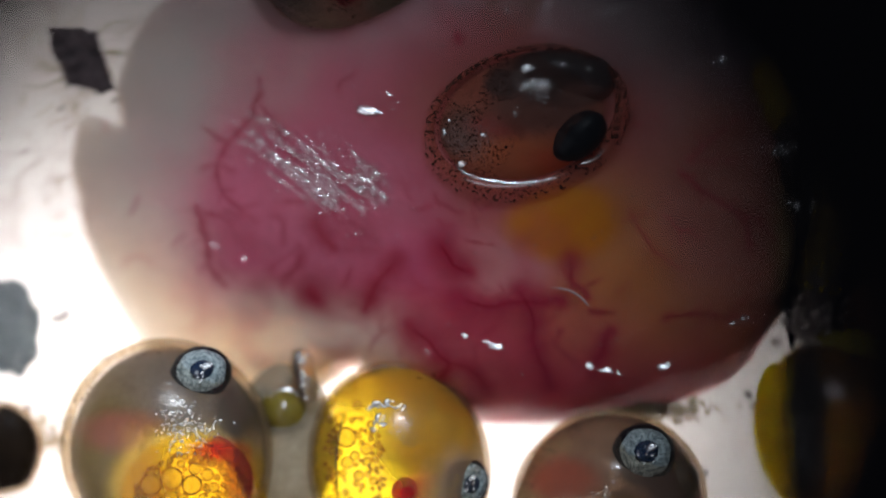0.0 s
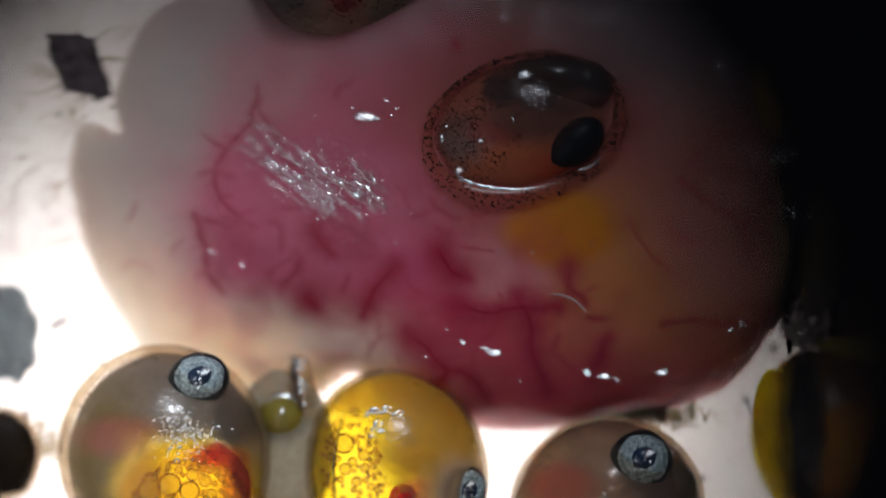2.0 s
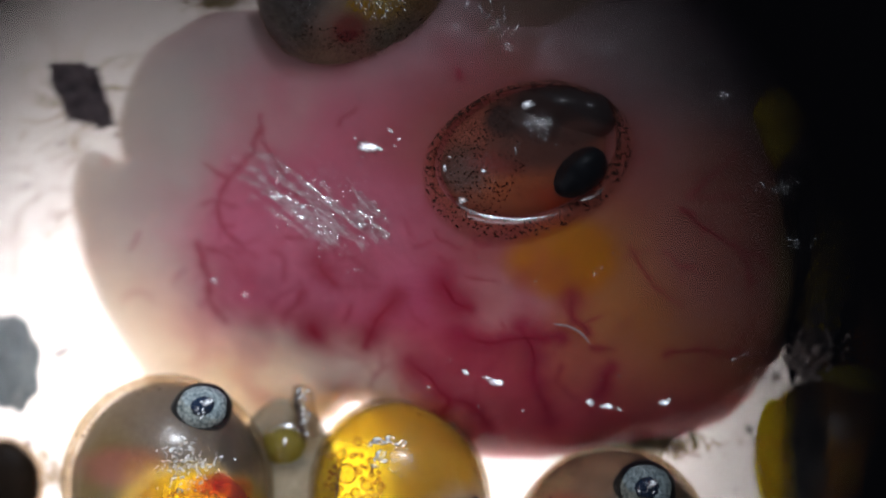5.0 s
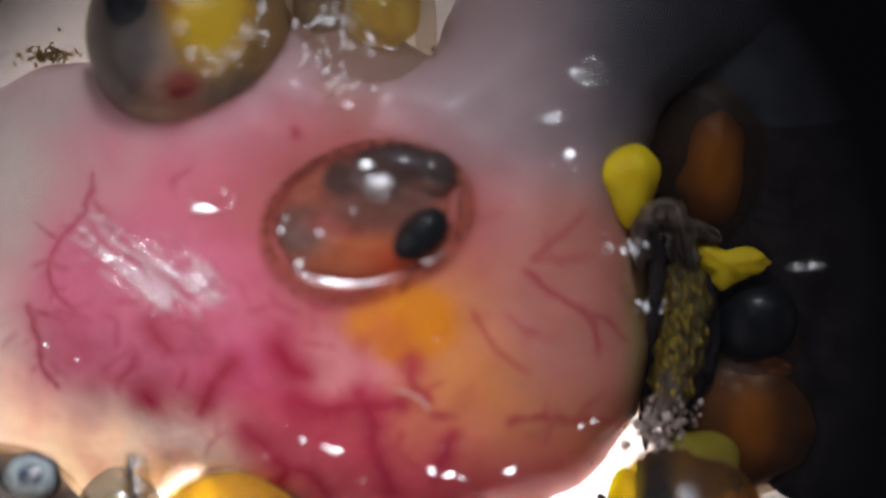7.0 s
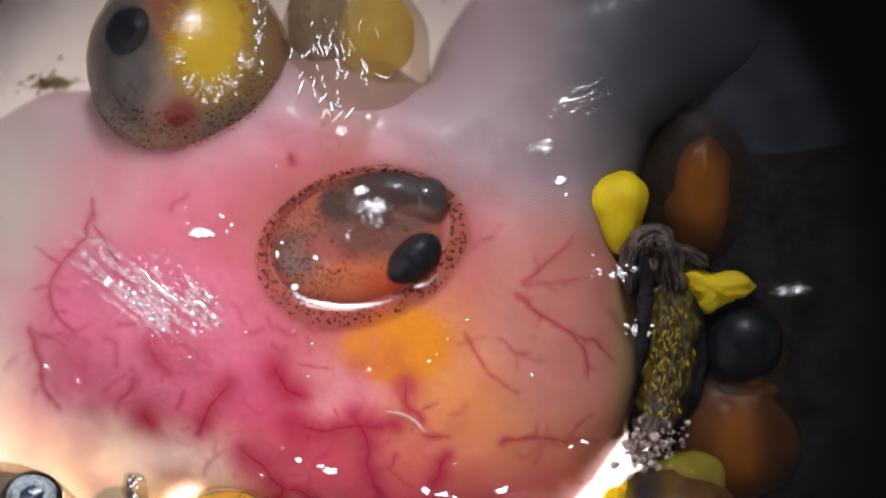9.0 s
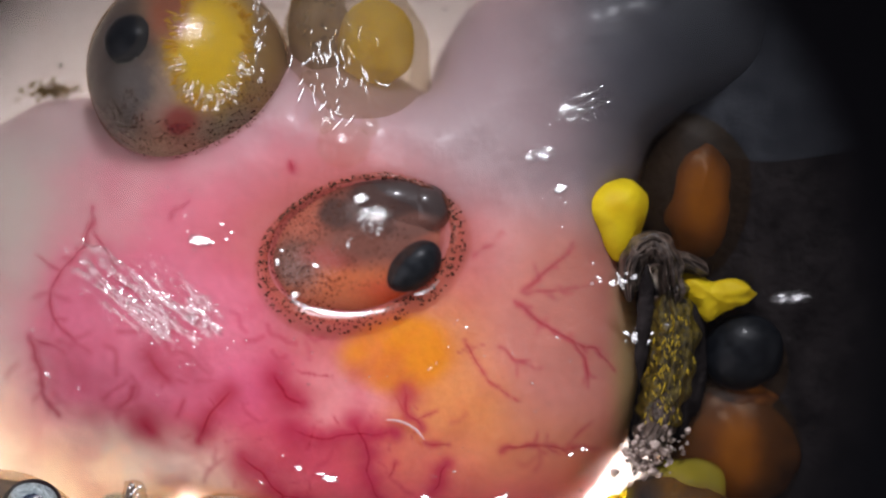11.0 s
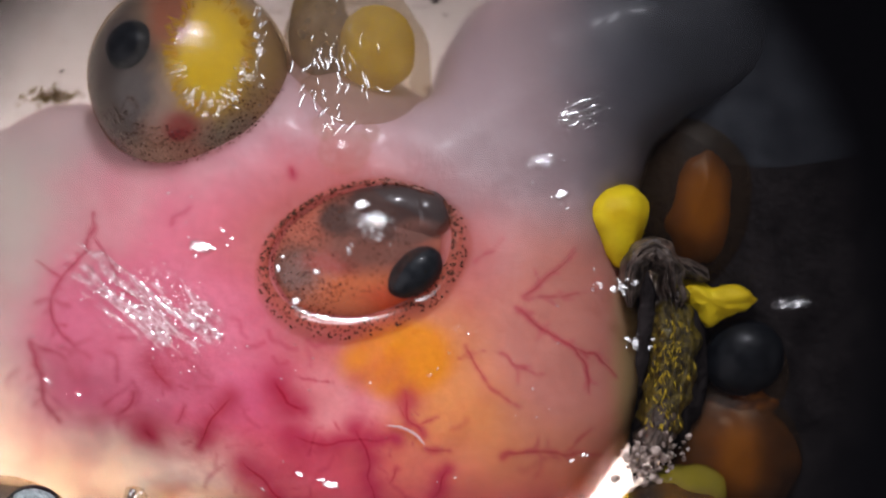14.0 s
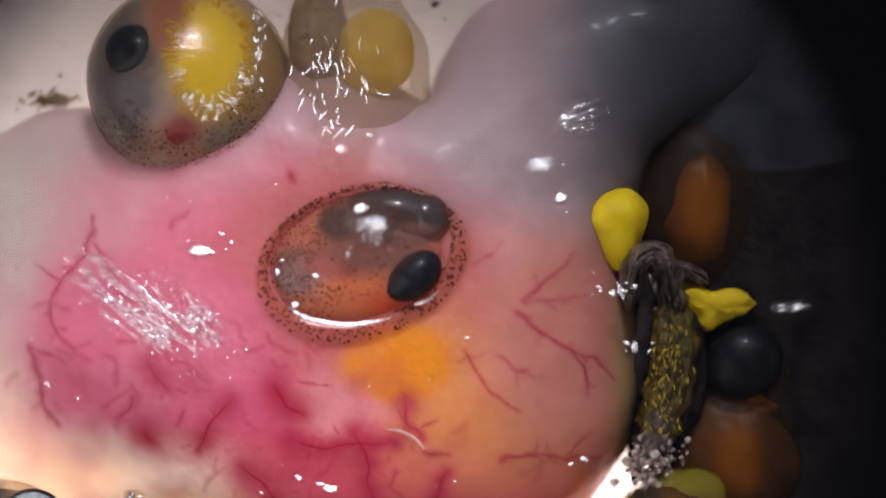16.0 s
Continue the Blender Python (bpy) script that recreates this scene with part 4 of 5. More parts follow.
def build_top_egg():
    """Clear egg lying against the ovary's back edge: eye, yellow yolk, speckles."""
    e = thing("embryo_egg", 332, 112, 0, "clear egg with speckled embryo, dark eye and yellow yolk", "egg", "eggs")
    R = (0.97, 0.95, 0.90)
    c = (0, 0, 0.90)
    bm = bmesh.new()
    ball(bm, c, R, 0, 0.02, segs=56, rings=32)
    part("membrane", bm, MEMBRANE, e, "clear brownish membrane")
    border(e, c, R, 0)
    bm = bmesh.new()
    ball(bm, (*mm(42, -34), 1.15), (0.40, 0.62, 0.46), 12, 0.06, 0.5, 3, 64, 40)
    part("yolk", bm, YOLK, e, "bright yellow yolk")
    bm = bmesh.new()
    ball(bm, (0.0, 0.0, 0.89), (0.96, 0.94, 0.82), 0, 0.012)
    part("body", bm, TOP_EGG_BODY, e, "grey brown translucent body")
    rr = random.Random(44)
    for n in range(170):
        a = rr.uniform(0, 6.283)
        q = rr.uniform(0.80, 1.06)
        x, y = q * math.cos(a), q * math.sin(a)
        px, py = mm(40 + x * 70, -40 + y * 106)
        h = 0.89 + 0.82 * math.sqrt(max(0.05, 1 - (px / 0.96) ** 2 - (py / 0.94) ** 2))
        q = rr.uniform(0.006, 0.012)
        bm = bmesh.new()
        ball(bm, (px, py, h), (q * rr.uniform(4, 8), q, q * 0.5), math.degrees(math.atan2(-y * 1.5, x)) + rr.gauss(0, 15), 0.3, 0.6, n, 12, 8)
        part("yolk_streak", bm, YOLK, e)
    eye_parts(e, *mm(-95, -50), 1.44, 0.27, 0, 0.95, False, (-0.3, 0.2, 0.9))
    bm = bmesh.new()
    ball(bm, (*mm(-8, 94), 1.52), (0.13, 0.10, 0.06), 20, 0.2)
    part("heart", bm, BLOOD, e, "small dull red heart")
    spots(e, c, (0.975, 0.955, 0.905), 0, 640, 200, 352, 0.12, 0.84, 0.0135, 8)
    r = random.Random(3)
    for a, d, n in ((0.35, 96, 26), (0.75, 92, 20), (1.1, 88, 24), (1.6, 86, 26), (2.1, 80, 16), (2.8, 72, 14)):
        bm = bmesh.new()
        for k in range(n):
            b, q = a + r.gauss(0, 0.16), d * r.gauss(1.0, 0.12)
            u, v = 38 + 0.72 * q * math.cos(b), -30 + 1.02 * q * math.sin(b)
            tilted(bm, (*mm(u, v), 1.73 - 0.000012 * (u * u + v * v)), r.uniform(0.01, 0.045), r.uniform(0.004, 0.010), -math.degrees(b) + r.gauss(0, 25), 0.2, r.gauss(24, 7), k, 12, 8)
        part("silvery_fold", bm, SHINE, e, "tilted wet pieces for folds and glints", kind="stuff", flip=False)
    bm = bmesh.new()
    for k in range(40):
        u, v = 128 + r.gauss(0, 7), -60 + r.gauss(0, 45)
        tilted(bm, (*mm(u, v), 1.52), r.uniform(0.01, 0.05), r.uniform(0.004, 0.011), 80 + r.gauss(0, 20), 0.2, r.gauss(24, 7), k, 12, 8)
    part("silvery_fold", bm, SHINE, e, "tilted wet pieces for folds and glints", kind="stuff", flip=False)
    return e


def build_small_egg():
    e = thing("embryo_egg", 640, 95, 0, "yellow yolk in pale wrinkled wet tissue", "egg", "eggs")
    bm = bmesh.new()
    ball(bm, (*mm(24, -34), 0.82), (0.38, 0.42, 0.40), 0, 0.06, 0.6, 5)
    part("yolk", bm, MATTE_YOLK, e, "dull yellow yolk")
    bm = bmesh.new()
    ball(bm, (*mm(-12, 2), 0.58), (0.72, 0.92, 0.86), 8, 0.12, 0.5, 2)
    part("sac", bm, SAC, e, "thin pale sac")
    bm = bmesh.new()
    ball(bm, (*mm(-35, 155), 1.22), (0.33, 0.27, 0.30), 0, 0.05)
    part("bubble", bm, MEMBRANE, e, "clear pale bubble")
    for du, dv, z, q in ((-92, 44, 1.10, 0.13), (-70, 118, 1.25, 0.16), (12, 128, 1.20, 0.15)):
        bm = bmesh.new()
        ball(bm, (*mm(du, dv), z), (q, q * 1.15, q), 0, 0.1, 0.7, du)
        part("bubble", bm, MEMBRANE, e, "clear pale bubble")
    bm = bmesh.new()
    ball(bm, (*mm(-78, -60), 0.60), (0.30, 0.55, 0.50), 0, 0.12, 0.6, 7)
    part("fold", bm, TAN, e, "olive brown fold")
    r = random.Random(9)
    for n in range(64):
        u, v = r.gauss(-56, 32), r.gauss(26, 66)
        a, long = math.radians(r.gauss(88, 22)), r.uniform(9, 34)
        bend = r.gauss(0, 0.5)
        line = []
        for k in range(4):
            if k == 0:
                top, v0 = 1.42 - 0.000022 * ((u + 30) ** 2 + (v - 20) ** 2 * 0.6), v
            line.append((*mm(u, v), top + 0.45 * (v - v0) * U / MM))
            u, v, a = u + math.cos(a) * long / 3, v + math.sin(a) * long / 3, a + bend * 0.5
        line = glide(line, 4)
        bm = bmesh.new()
        ribbon(bm, line, [w * (1 + 0.8 * noise.noise(Vector((i * 0.7, n, 3)))) for i, w in enumerate(taper(len(line), r.uniform(0.006, 0.018), 0.008))], r.gauss(0.45, 0.08), 0.3, 8)
        part("fold_glint", bm, SHINE, e, "glinting wet fold")
    return e


def build_left_egg():
    e = thing("embryo_egg", -2, 1018, 0, "clear egg with orange yolk of oil droplets and silvery eye", "egg", "eggs")
    c, R = (0, 0, 0.98), (1.02, 1.08, 0.98)
    bm = bmesh.new()
    ball(bm, c, R, 12, 0.02, segs=56, rings=32)
    part("membrane", bm, MEMBRANE, e, "clear membrane")
    border(e, c, R, 12)
    y, yr = (*mm(48, 90), 0.92), (0.72, 0.64, 0.64)
    bm = bmesh.new()
    ball(bm, y, yr, 0, 0.03, segs=48, rings=30)
    part("yolk", bm, YOLK_ORANGE, e, "orange yolk")
    bm = bmesh.new()
    ball(bm, (0.02, -0.02, 0.92), (0.95, 1.01, 0.86), 12, 0.02)
    part("body", bm, LEFT_EGG_BODY, e, "grey brown translucent body")
    first = [(15, 45, 20), (50, 57, 18), (-23, 57, 19), (55, 28, 11), (77, 39, 11), (13, 78, 12), (34, 81, 9), (-40, 102, 8), (-14, 107, 8), (88, 62, 9), (70, 80, 8)]
    droplets(e, (0.02, -0.02, 0.92), (0.96, 1.02, 0.87), 12, scatter(2, 170, 50, 85, 104, 84, 3.2, 9.0, first))
    eye_parts(e, *mm(64, -140), 1.40, 0.30, 8, 0.84, True, (0.06, 0.16, 0.95))
    bm = bmesh.new()
    tube(bm, [(p[0], p[1], p[2]) for p in glide([(*mm(75, -18), 1.66), (*mm(105, -8), 1.66), (*mm(140, 30), 1.55), (*mm(150, 90), 1.42)], 6)], taper(19, 0.10, 0.06), 0.5)
    part("blood_vessel", bm, BLOOD, e)
    spots(e, c, (1.025, 1.085, 0.985), 12, 120, 80, 200, 0.0, 0.5, 0.016, 12)
    r = random.Random(5)
    glints(e, "silvery_folds", [(r.gauss(40, 24), r.gauss(-44, 20), 1.80) for _ in range(190)], 4, 2.2, 8, spread=60)
    return e


def build_middle_egg():
    e = thing("embryo_egg", 400, 1045, 0, "clear egg filled with yellow yolk and round oil droplets", "egg", "eggs")
    c, R = (*mm(13, 0), 0.95), (0.88, 1.00, 0.95)
    bm = bmesh.new()
    ball(bm, c, R, 10, 0.02, segs=56, rings=32)
    part("membrane", bm, MEMBRANE, e, "clear membrane")
    border(e, c, R, 10)
    y, yr = (*mm(-25, -2), 0.90), (0.62, 0.86, 0.74)
    bm = bmesh.new()
    ball(bm, y, yr, 10, 0.03, segs=48, rings=30)
    part("yolk", bm, YOLK_AMBER, e, "yellow yolk")
    first = [(-81, -53, 18), (-45, -33, 10), (-65, -21, 8), (-105, -29, 7), (-78, -8, 11), (-43, -11, 8), (-58, 14, 9), (-32, 23, 7), (-61, -109, 8), (-109, -82, 6), (-90, -86, 10)]
    droplets(e, (*mm(14, 0), 0.89), (0.85, 0.97, 0.83), 10, scatter(4, 85, -66, 0, 56, 92, 2.6, 6.5, first))
    bm = bmesh.new()
    ball(bm, (*mm(14, 0), 0.88), (0.84, 0.96, 0.82), 10, 0.02)
    part("body", bm, MIDDLE_EGG_BODY, e, "tan translucent body")
    bm = bmesh.new()
    ball(bm, (*mm(24, 40), 1.60), (0.13, 0.12, 0.09), 20, 0.05)
    part("heart", bm, HEART, e, "red heart")
    eye_parts(e, *mm(134, 30), 1.26, 0.24, 60, 0.9, True, (0.30, -0.03, 0.95))
    r = random.Random(25)
    # two lamp highlights of the dome, put in as tilted wet pieces
    glints(e, "fold_glint", [(r.gauss(-14, 16), r.gauss(-112, 5), 1.60) for _ in range(30)] + [(r.gauss(-21, 6), r.gauss(-84, 7), 1.68) for _ in range(14)], 8, 4, 25, turn=5)
    spots(e, c, (0.885, 1.005, 0.955), 10, 90, 0, 75, 0.0, 0.5, 0.013, 15)
    bm = bmesh.new()
    tube(bm, [tuple(p) for p in glide([(*mm(-95, 60), 1.40), (*mm(-98, -20), 1.45), (*mm(-82, -110), 1.36)], 8)], taper(17, 0.012, 0.010), 1)
    part("membrane_fold", bm, BODY_DARK, e)
    return e


def build_front_egg():
    e = thing("embryo_egg", 792, 1118, 0, "brownish egg with embryo and silvery ringed eye", "egg", "eggs")
    c, R = (0, 0, 0.90), (0.95, 0.92, 0.90)
    bm = bmesh.new()
    ball(bm, c, R, 20, 0.02, segs=56, rings=32)
    part("membrane", bm, MEMBRANE_BROWN, e, "clear brownish membrane")
    border(e, c, R, 20)
    bm = bmesh.new()
    ball(bm, (0.0, 0.0, 0.85), (0.92, 0.88, 0.82), 20, 0.02)
    part("body", bm, FRONT_EGG_BODY, e, "brown translucent body")
    bm = bmesh.new()
    ball(bm, (*mm(10, 60), 1.02), (0.5, 0.45, 0.5), 0, 0.05)
    part("yolk", bm, YOLK_DARK, e, "dark orange yolk")
    bm = bmesh.new()
    ball(bm, (*mm(112, -44), 1.14), (0.26, 0.27, 0.26), 0, 0.06)
    part("lobe", bm, DARK_LOBE, e, "dark brown rounded lobe")
    eye_parts(e, *mm(56, -96), 1.41, 0.31, 0, 0.94, True, (0.08, 0.14, 0.96))
    spots(e, c, (0.905, 0.925, 0.905), 20, 150, 90, 190, 0.0, 0.6, 0.014, 22)
    r = random.Random(15)
    glints(e, "silvery_folds", [(r.gauss(-30, 14), r.gauss(-4, 18), 1.76) for _ in range(70)], 5, 3, 18, spread=60)
    return e


def build_right_front_egg():
    e = thing("embryo_egg", 1196, 985, 0, "dark egg with bright yellow yolk edge", "egg", "eggs")
    c, R = (0, 0, 0.85), (0.80, 0.92, 0.85)
    bm = bmesh.new()
    ball(bm, c, R, 10, 0.02, segs=56, rings=32)
    part("membrane", bm, MEMBRANE, e, "clear membrane")
    bm = bmesh.new()
    ball(bm, (0, 0, 0.84), (0.77, 0.89, 0.80), 10, 0.02)
    part("body", bm, RIGHT_EGG_BODY, e, "yellow and black embryo body")
    bm = bmesh.new()
    ball(bm, (*mm(-88, 0), 0.84), (0.27, 0.66, 0.58), 10, 0.04)
    part("yolk", bm, MATTE_YOLK, e, "bright yellow yolk")
    bm = bmesh.new()
    ball(bm, (*mm(-54, -12), 0.90), (0.18, 0.66, 0.50), 10, 0.15)
    part("embryo", bm, BODY_DARK, e, "black embryo")
    droplets(e, (0, 0, 0.85), (0.77, 0.89, 0.80), 0, [(10, 12, 30), (64, 36, 12), (-96, -20, 6), (-88, 18, 5), (-98, -48, 5), (50, -22, 8)])
    return e


def dark_egg(u, v, ru, rv, turn, label, yolk_at, yolk_r, eye_at=None):
    """An egg darkened in its colours as if in shade: dull coat, dark body, brown yolk, some with a large eye."""
    e = thing("embryo_egg", u, v, 0, label, "egg", "eggs")
    k = U / MM
    rz = (ru + rv) * 0.29 * k
    bm = bmesh.new()
    ball(bm, (0, 0, rz), (ru * k, rv * k, rz), turn, 0.03, segs=48, rings=28)
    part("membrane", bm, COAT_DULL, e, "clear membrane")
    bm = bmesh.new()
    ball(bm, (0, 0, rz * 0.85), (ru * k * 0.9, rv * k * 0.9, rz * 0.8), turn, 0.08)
    part("body", bm, DARK_TISSUE_SHADE, e, "blackish embryo body")
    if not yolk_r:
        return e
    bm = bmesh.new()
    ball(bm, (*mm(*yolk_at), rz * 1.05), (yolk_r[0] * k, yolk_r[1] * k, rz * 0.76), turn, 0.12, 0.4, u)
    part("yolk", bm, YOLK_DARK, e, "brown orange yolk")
    if eye_at:
        eye_parts(e, *mm(*eye_at), rz * 1.75, 0.40, 20, 0.9, False)
    return e


def lump(name, u, v, z, radii, turn, material, label, category, rough=0.12, size=0.5, seed=0, part_name="body", group="", wedge=0.0, corners=0.0):
    """A rounded lump; wedge narrows it towards its front end, corners make it three-sided in plan."""
    t = thing(name, u, v, 0, label, category, group)
    bm = bmesh.new()
    ball(bm, (0, 0, z), radii, 0, rough, size, seed, 48, 28)
    m = Matrix.Rotation(radians(turn), 3, "Z")
    for w in bm.verts:
        k = 1 + wedge * max(-0.95, min(0.95, w.co.y / radii[1]))
        k3 = 1 + corners * math.cos(3 * math.atan2(w.co.y, w.co.x) - math.pi / 2)
        w.co = m @ Vector((w.co.x * k * k3, w.co.y * k3, z + (w.co.z - z) * k))
    part(part_name, bm, material, t)
    return t


def wrinkled_band(points, wide, high, seed, folds=5.0):
    """A crumpled band of tissue along (u, v, height) points: lengthwise folds, ragged edges, sides down to the base."""
    k = U / MM
    line = [np.array(((p[0]) * k, -p[1] * k, p[2])) for p in glide(points, 14)]
    n, m = len(line), 30
    bm = bmesh.new()
    rows = []
    for i, p in enumerate(line):
        d = line[min(i + 1, n - 1)] - line[max(i - 1, 0)]
        side = np.array((d[1], -d[0], 0)) / (math.hypot(d[0], d[1]) + 1e-9)
        end = math.sin(math.pi * min(1.0, 0.12 + 6 * min(i, n - 1 - i) / n) / 2)
        row = []
        for j in range(m + 1):
            c = 2 * j / m - 1
            w = wide * k * end * (1 + 0.35 * noise.noise(Vector((i * 0.16, c, seed))))
            fold = 1 - 2 * abs(noise.noise(Vector((c * folds * 0.5, i * 0.05, seed + 3))))
            fine = 1 - 2 * abs(noise.noise(Vector((c * folds * 1.3, i * 0.22, seed + 7))))
            z = p[2] - 0.35 + (0.35 + high * (0.5 * fold + 0.3 * fine)) * math.sqrt(max(0.0, 1 - c * c))
            q = p + side * w * c
            row.append(bm.verts.new((q[0], q[1], z if 0 < j < m else 0.1)))
        rows.append(row)
    for a, b in zip(rows, rows[1:]):
        for j in range(m):
            bm.faces.new((a[j], a[j + 1], b[j + 1], b[j]))
    for row in (rows[0], rows[-1]):
        bm.faces.new(row)
    return bm


def build_strand():
    """The crusted olive-black cord along the ovary's side."""
    t = thing("crusted_cord", 1160, 640, 0, "olive black crusted cord along the ovary's edge", "tissue cord")
    part("strand", wrinkled_band([(22, -140, 1.12), (34, -70, 1.12), (30, 0, 1.08), (16, 60, 1.0), (2, 112, 0.95)], 46, 0.16, 5, 7), CRUST, t, "gold-flecked black strand")
    part("cord", wrinkled_band([(-46, -120, 1.15), (-40, -190, 1.30), (-8, -222, 1.36), (20, -196, 1.32), (30, -150, 1.22), (34, -110, 1.1)], 26, 0.20, 2, 6), CRUST_GREY, t, "grey-brown folded loop")
    part("strand", wrinkled_band([(16, 40, 1.02), (8, 90, 1.02), (-8, 140, 0.98)], 34, 0.14, 9, 5), CRUST_GREY, t)
    part("strand", wrinkled_band([(10, -200, 1.2), (55, -190, 1.0), (95, -168, 0.9)], 18, 0.14, 8, 4), CRUST_GREY, t)
    bm = bmesh.new()
    line = [(*mm(p[0], p[1]), p[2]) for p in glide([(-18, -185, 1.44), (-20, -120, 1.42), (-27, -40, 1.36), (-30, 20, 1.26)], 10)]
    tube(bm, line, [w * (1 + 0.3 * noise.noise(Vector((i * 0.3, 1, 1)))) for i, w in enumerate(taper(len(line), 0.085, 0.055))], 0.9, 10)
    part("vein", bm, DARK_TISSUE_SHADE, t, "blackish vein")
    r = random.Random(14)
    for n in range(130):
        a = r.random()
        bm = bmesh.new()
        q = r.uniform(0.005, 0.014)
        ball(bm, (*mm(34 - 26 * a + r.gauss(0, 17), -95 + 190 * a), 1.24 - 0.12 * a + r.uniform(-0.06, 0.06)), (q * 0.6, q * 2.6, q * 0.6), r.uniform(-30, 30), 0.4, 0.5, n, 12, 8)
        part("yolk_fleck", bm, GOLD, t)
    # two glints on the cord, put in as clusters of tilted pieces
    for x, y, s, h in ((-64, -158, 15, 1.42), (-40, -58, 11, 1.40)):
        glints(t, "fold_glint", [(x + r.gauss(0, s), y + r.gauss(0, s * 0.6), h) for _ in range(26)], 6, 4, x, spread=60)
    return t


def build_crumbs():
    t = thing("crumb_cluster", 1150, 790, 0, "pale crumbly debris with dark grains", "debris")
    r = random.Random(21)
    for n in range(190):
        x, y = r.gauss(0, 25), r.gauss(0, 24)
        s = 0.012 + 0.04 * r.random() ** 2
        bm = bmesh.new()
        ball(bm, (*mm(x - 0.25 * y, y), 0.95 + r.uniform(-0.15, 0.15)), (s, s * 0.8, s * 0.8), r.uniform(0, 180), 0.5, 0.4, n, 14, 9)
        part("crumb", bm, CRUMB, t)
    return t


def build_flake():
    t = thing("dark_flake", -166, 310, 0, "dark brown square flake with fine hairs on the stage", "debris")
    bm = bmesh.new()
    n = 24
    grid = [[bm.verts.new((0, 0, 0)) for i in range(n)] for j in range(n)]
    for j in range(n):
        for i in range(n):
            x, y = (i / (n - 1) - 0.5), (j / (n - 1) - 0.5)
            e = 0.10 * noise.noise(Vector((x * 5, y * 5, 3))) + 0.05 * noise.noise(Vector((x * 14, y * 14, 3)))
            grid[j][i].co = ((x + e) * 0.48 + y * -0.22, (y + e) * 0.60 - x * 0.06, 0.12 + 0.04 * noise.noise(Vector((x * 4, y * 4, 1))))
    for j in range(n - 1):
        for i in range(n - 1):
            bm.faces.new((grid[j][i], grid[j][i + 1], grid[j + 1][i + 1], grid[j + 1][i]))
    got = bmesh.ops.extrude_face_region(bm, geom=bm.faces[:])
    bmesh.ops.translate(bm, verts=[g for g in got["geom"] if isinstance(g, bmesh.types.BMVert)], vec=(0, 0, -0.115))
    part("flake", bm, FLAKE, t)
    r = random.Random(2)
    for n in range(16):
        a = r.uniform(0, 6.28)
        L = r.uniform(40, 110)
        x, y = 34 * math.cos(a), 40 * math.sin(a)
        pts = [(*mm(x, y), 0.06), (*mm(x + L * 0.5 * math.cos(a + 0.3), y + L * 0.5 * math.sin(a + 0.3)), 0.05), (*mm(x + L * math.cos(a + 0.6), y + L * math.sin(a + 0.6)), 0.02)]
        bm = bmesh.new()
        line = [tuple(p) for p in glide(pts, 6)]
        tube(bm, line, taper(len(line), 0.009, 0.004), 1, 5)
        part("hair", bm, FUZZ, t)
    return t


def fuzz(u, v, z, su, sv, count, seed, label, length=20):
    """A clot of brown fibres and grains."""
    t = thing("fuzzy_debris", u, v, 0, label, "debris")
    r = random.Random(seed)
    bm = bmesh.new()
    for n in range(count):
        x, y = r.gauss(0, su), r.gauss(0, sv)
        a = r.uniform(0, 6.28)
        pts = [(*mm(x + math.cos(a + k * 0.4) * length * k / 3, y + math.sin(a + k * 0.4) * length * k / 3), z * r.uniform(0.4, 1)) for k in range(4)]
        line = [tuple(p) for p in glide(pts, 3)]
        tube(bm, line, taper(len(line), r.uniform(0.006, 0.018), 0.006), 1, 5)
    part("fibres", bm, FUZZ, t, kind="stuff")
    return t


def glint_on_skin(u, v, ru, rv, turn, seed=0):
    """A small wet swelling added for a glint: its flank is tilted to catch the lamp."""
    t = thing("wet_glint", u, v, skin_height(u, v), "tiny tilted wet swelling added for a glint on the pink tissue", "water drop", "drops on the tissue")
    k = U / MM
    r = random.Random(int(u))
    bm = bmesh.new()
    for n in range(4):
        x, y, q = (0, 0, 0.8) if n == 0 else (r.gauss(0, 0.6) * ru, r.gauss(0, 0.5) * rv, r.uniform(0.25, 0.55))
        c, w = math.cos(radians(turn)), math.sin(radians(turn))
        tilted(bm, ((x * c - y * w) * k, (x * w + y * c) * k, 0.22 * rv * k), ru * k * q, rv * k * q * 1.1, turn + r.gauss(0, 15), 0.13, 24, seed + u + n, 22, 14)
    part("drop", bm, WET_SMOOTH, t)
    return t


def sparkle(ovary):
    """Pin-sized glints strewn on the skin as wet grains tilted to the lamp."""
    r = random.Random(61)
    k = U / MM
    bm = bmesh.new()
    for n in range(170):
        u, v = r.uniform(40, 1080), r.uniform(230, 910)
        if skin_height(u, v) < 0.5 or ((u - 640) / 200) ** 2 + ((v - 440) / 150) ** 2 < 1:
            continue
        q = (0.9 + 2.6 * r.random() ** 3) * k
        tilted(bm, (*mm(u - 784, v - 441), skin_height(u, v) + 0.3 * q), q * r.uniform(1, 1.9), q, r.uniform(0, 180), 0.3, r.gauss(24, 6), n, 8, 6)
    part("glint_grains", bm, MUCUS, ovary, kind="stuff", flip=False)


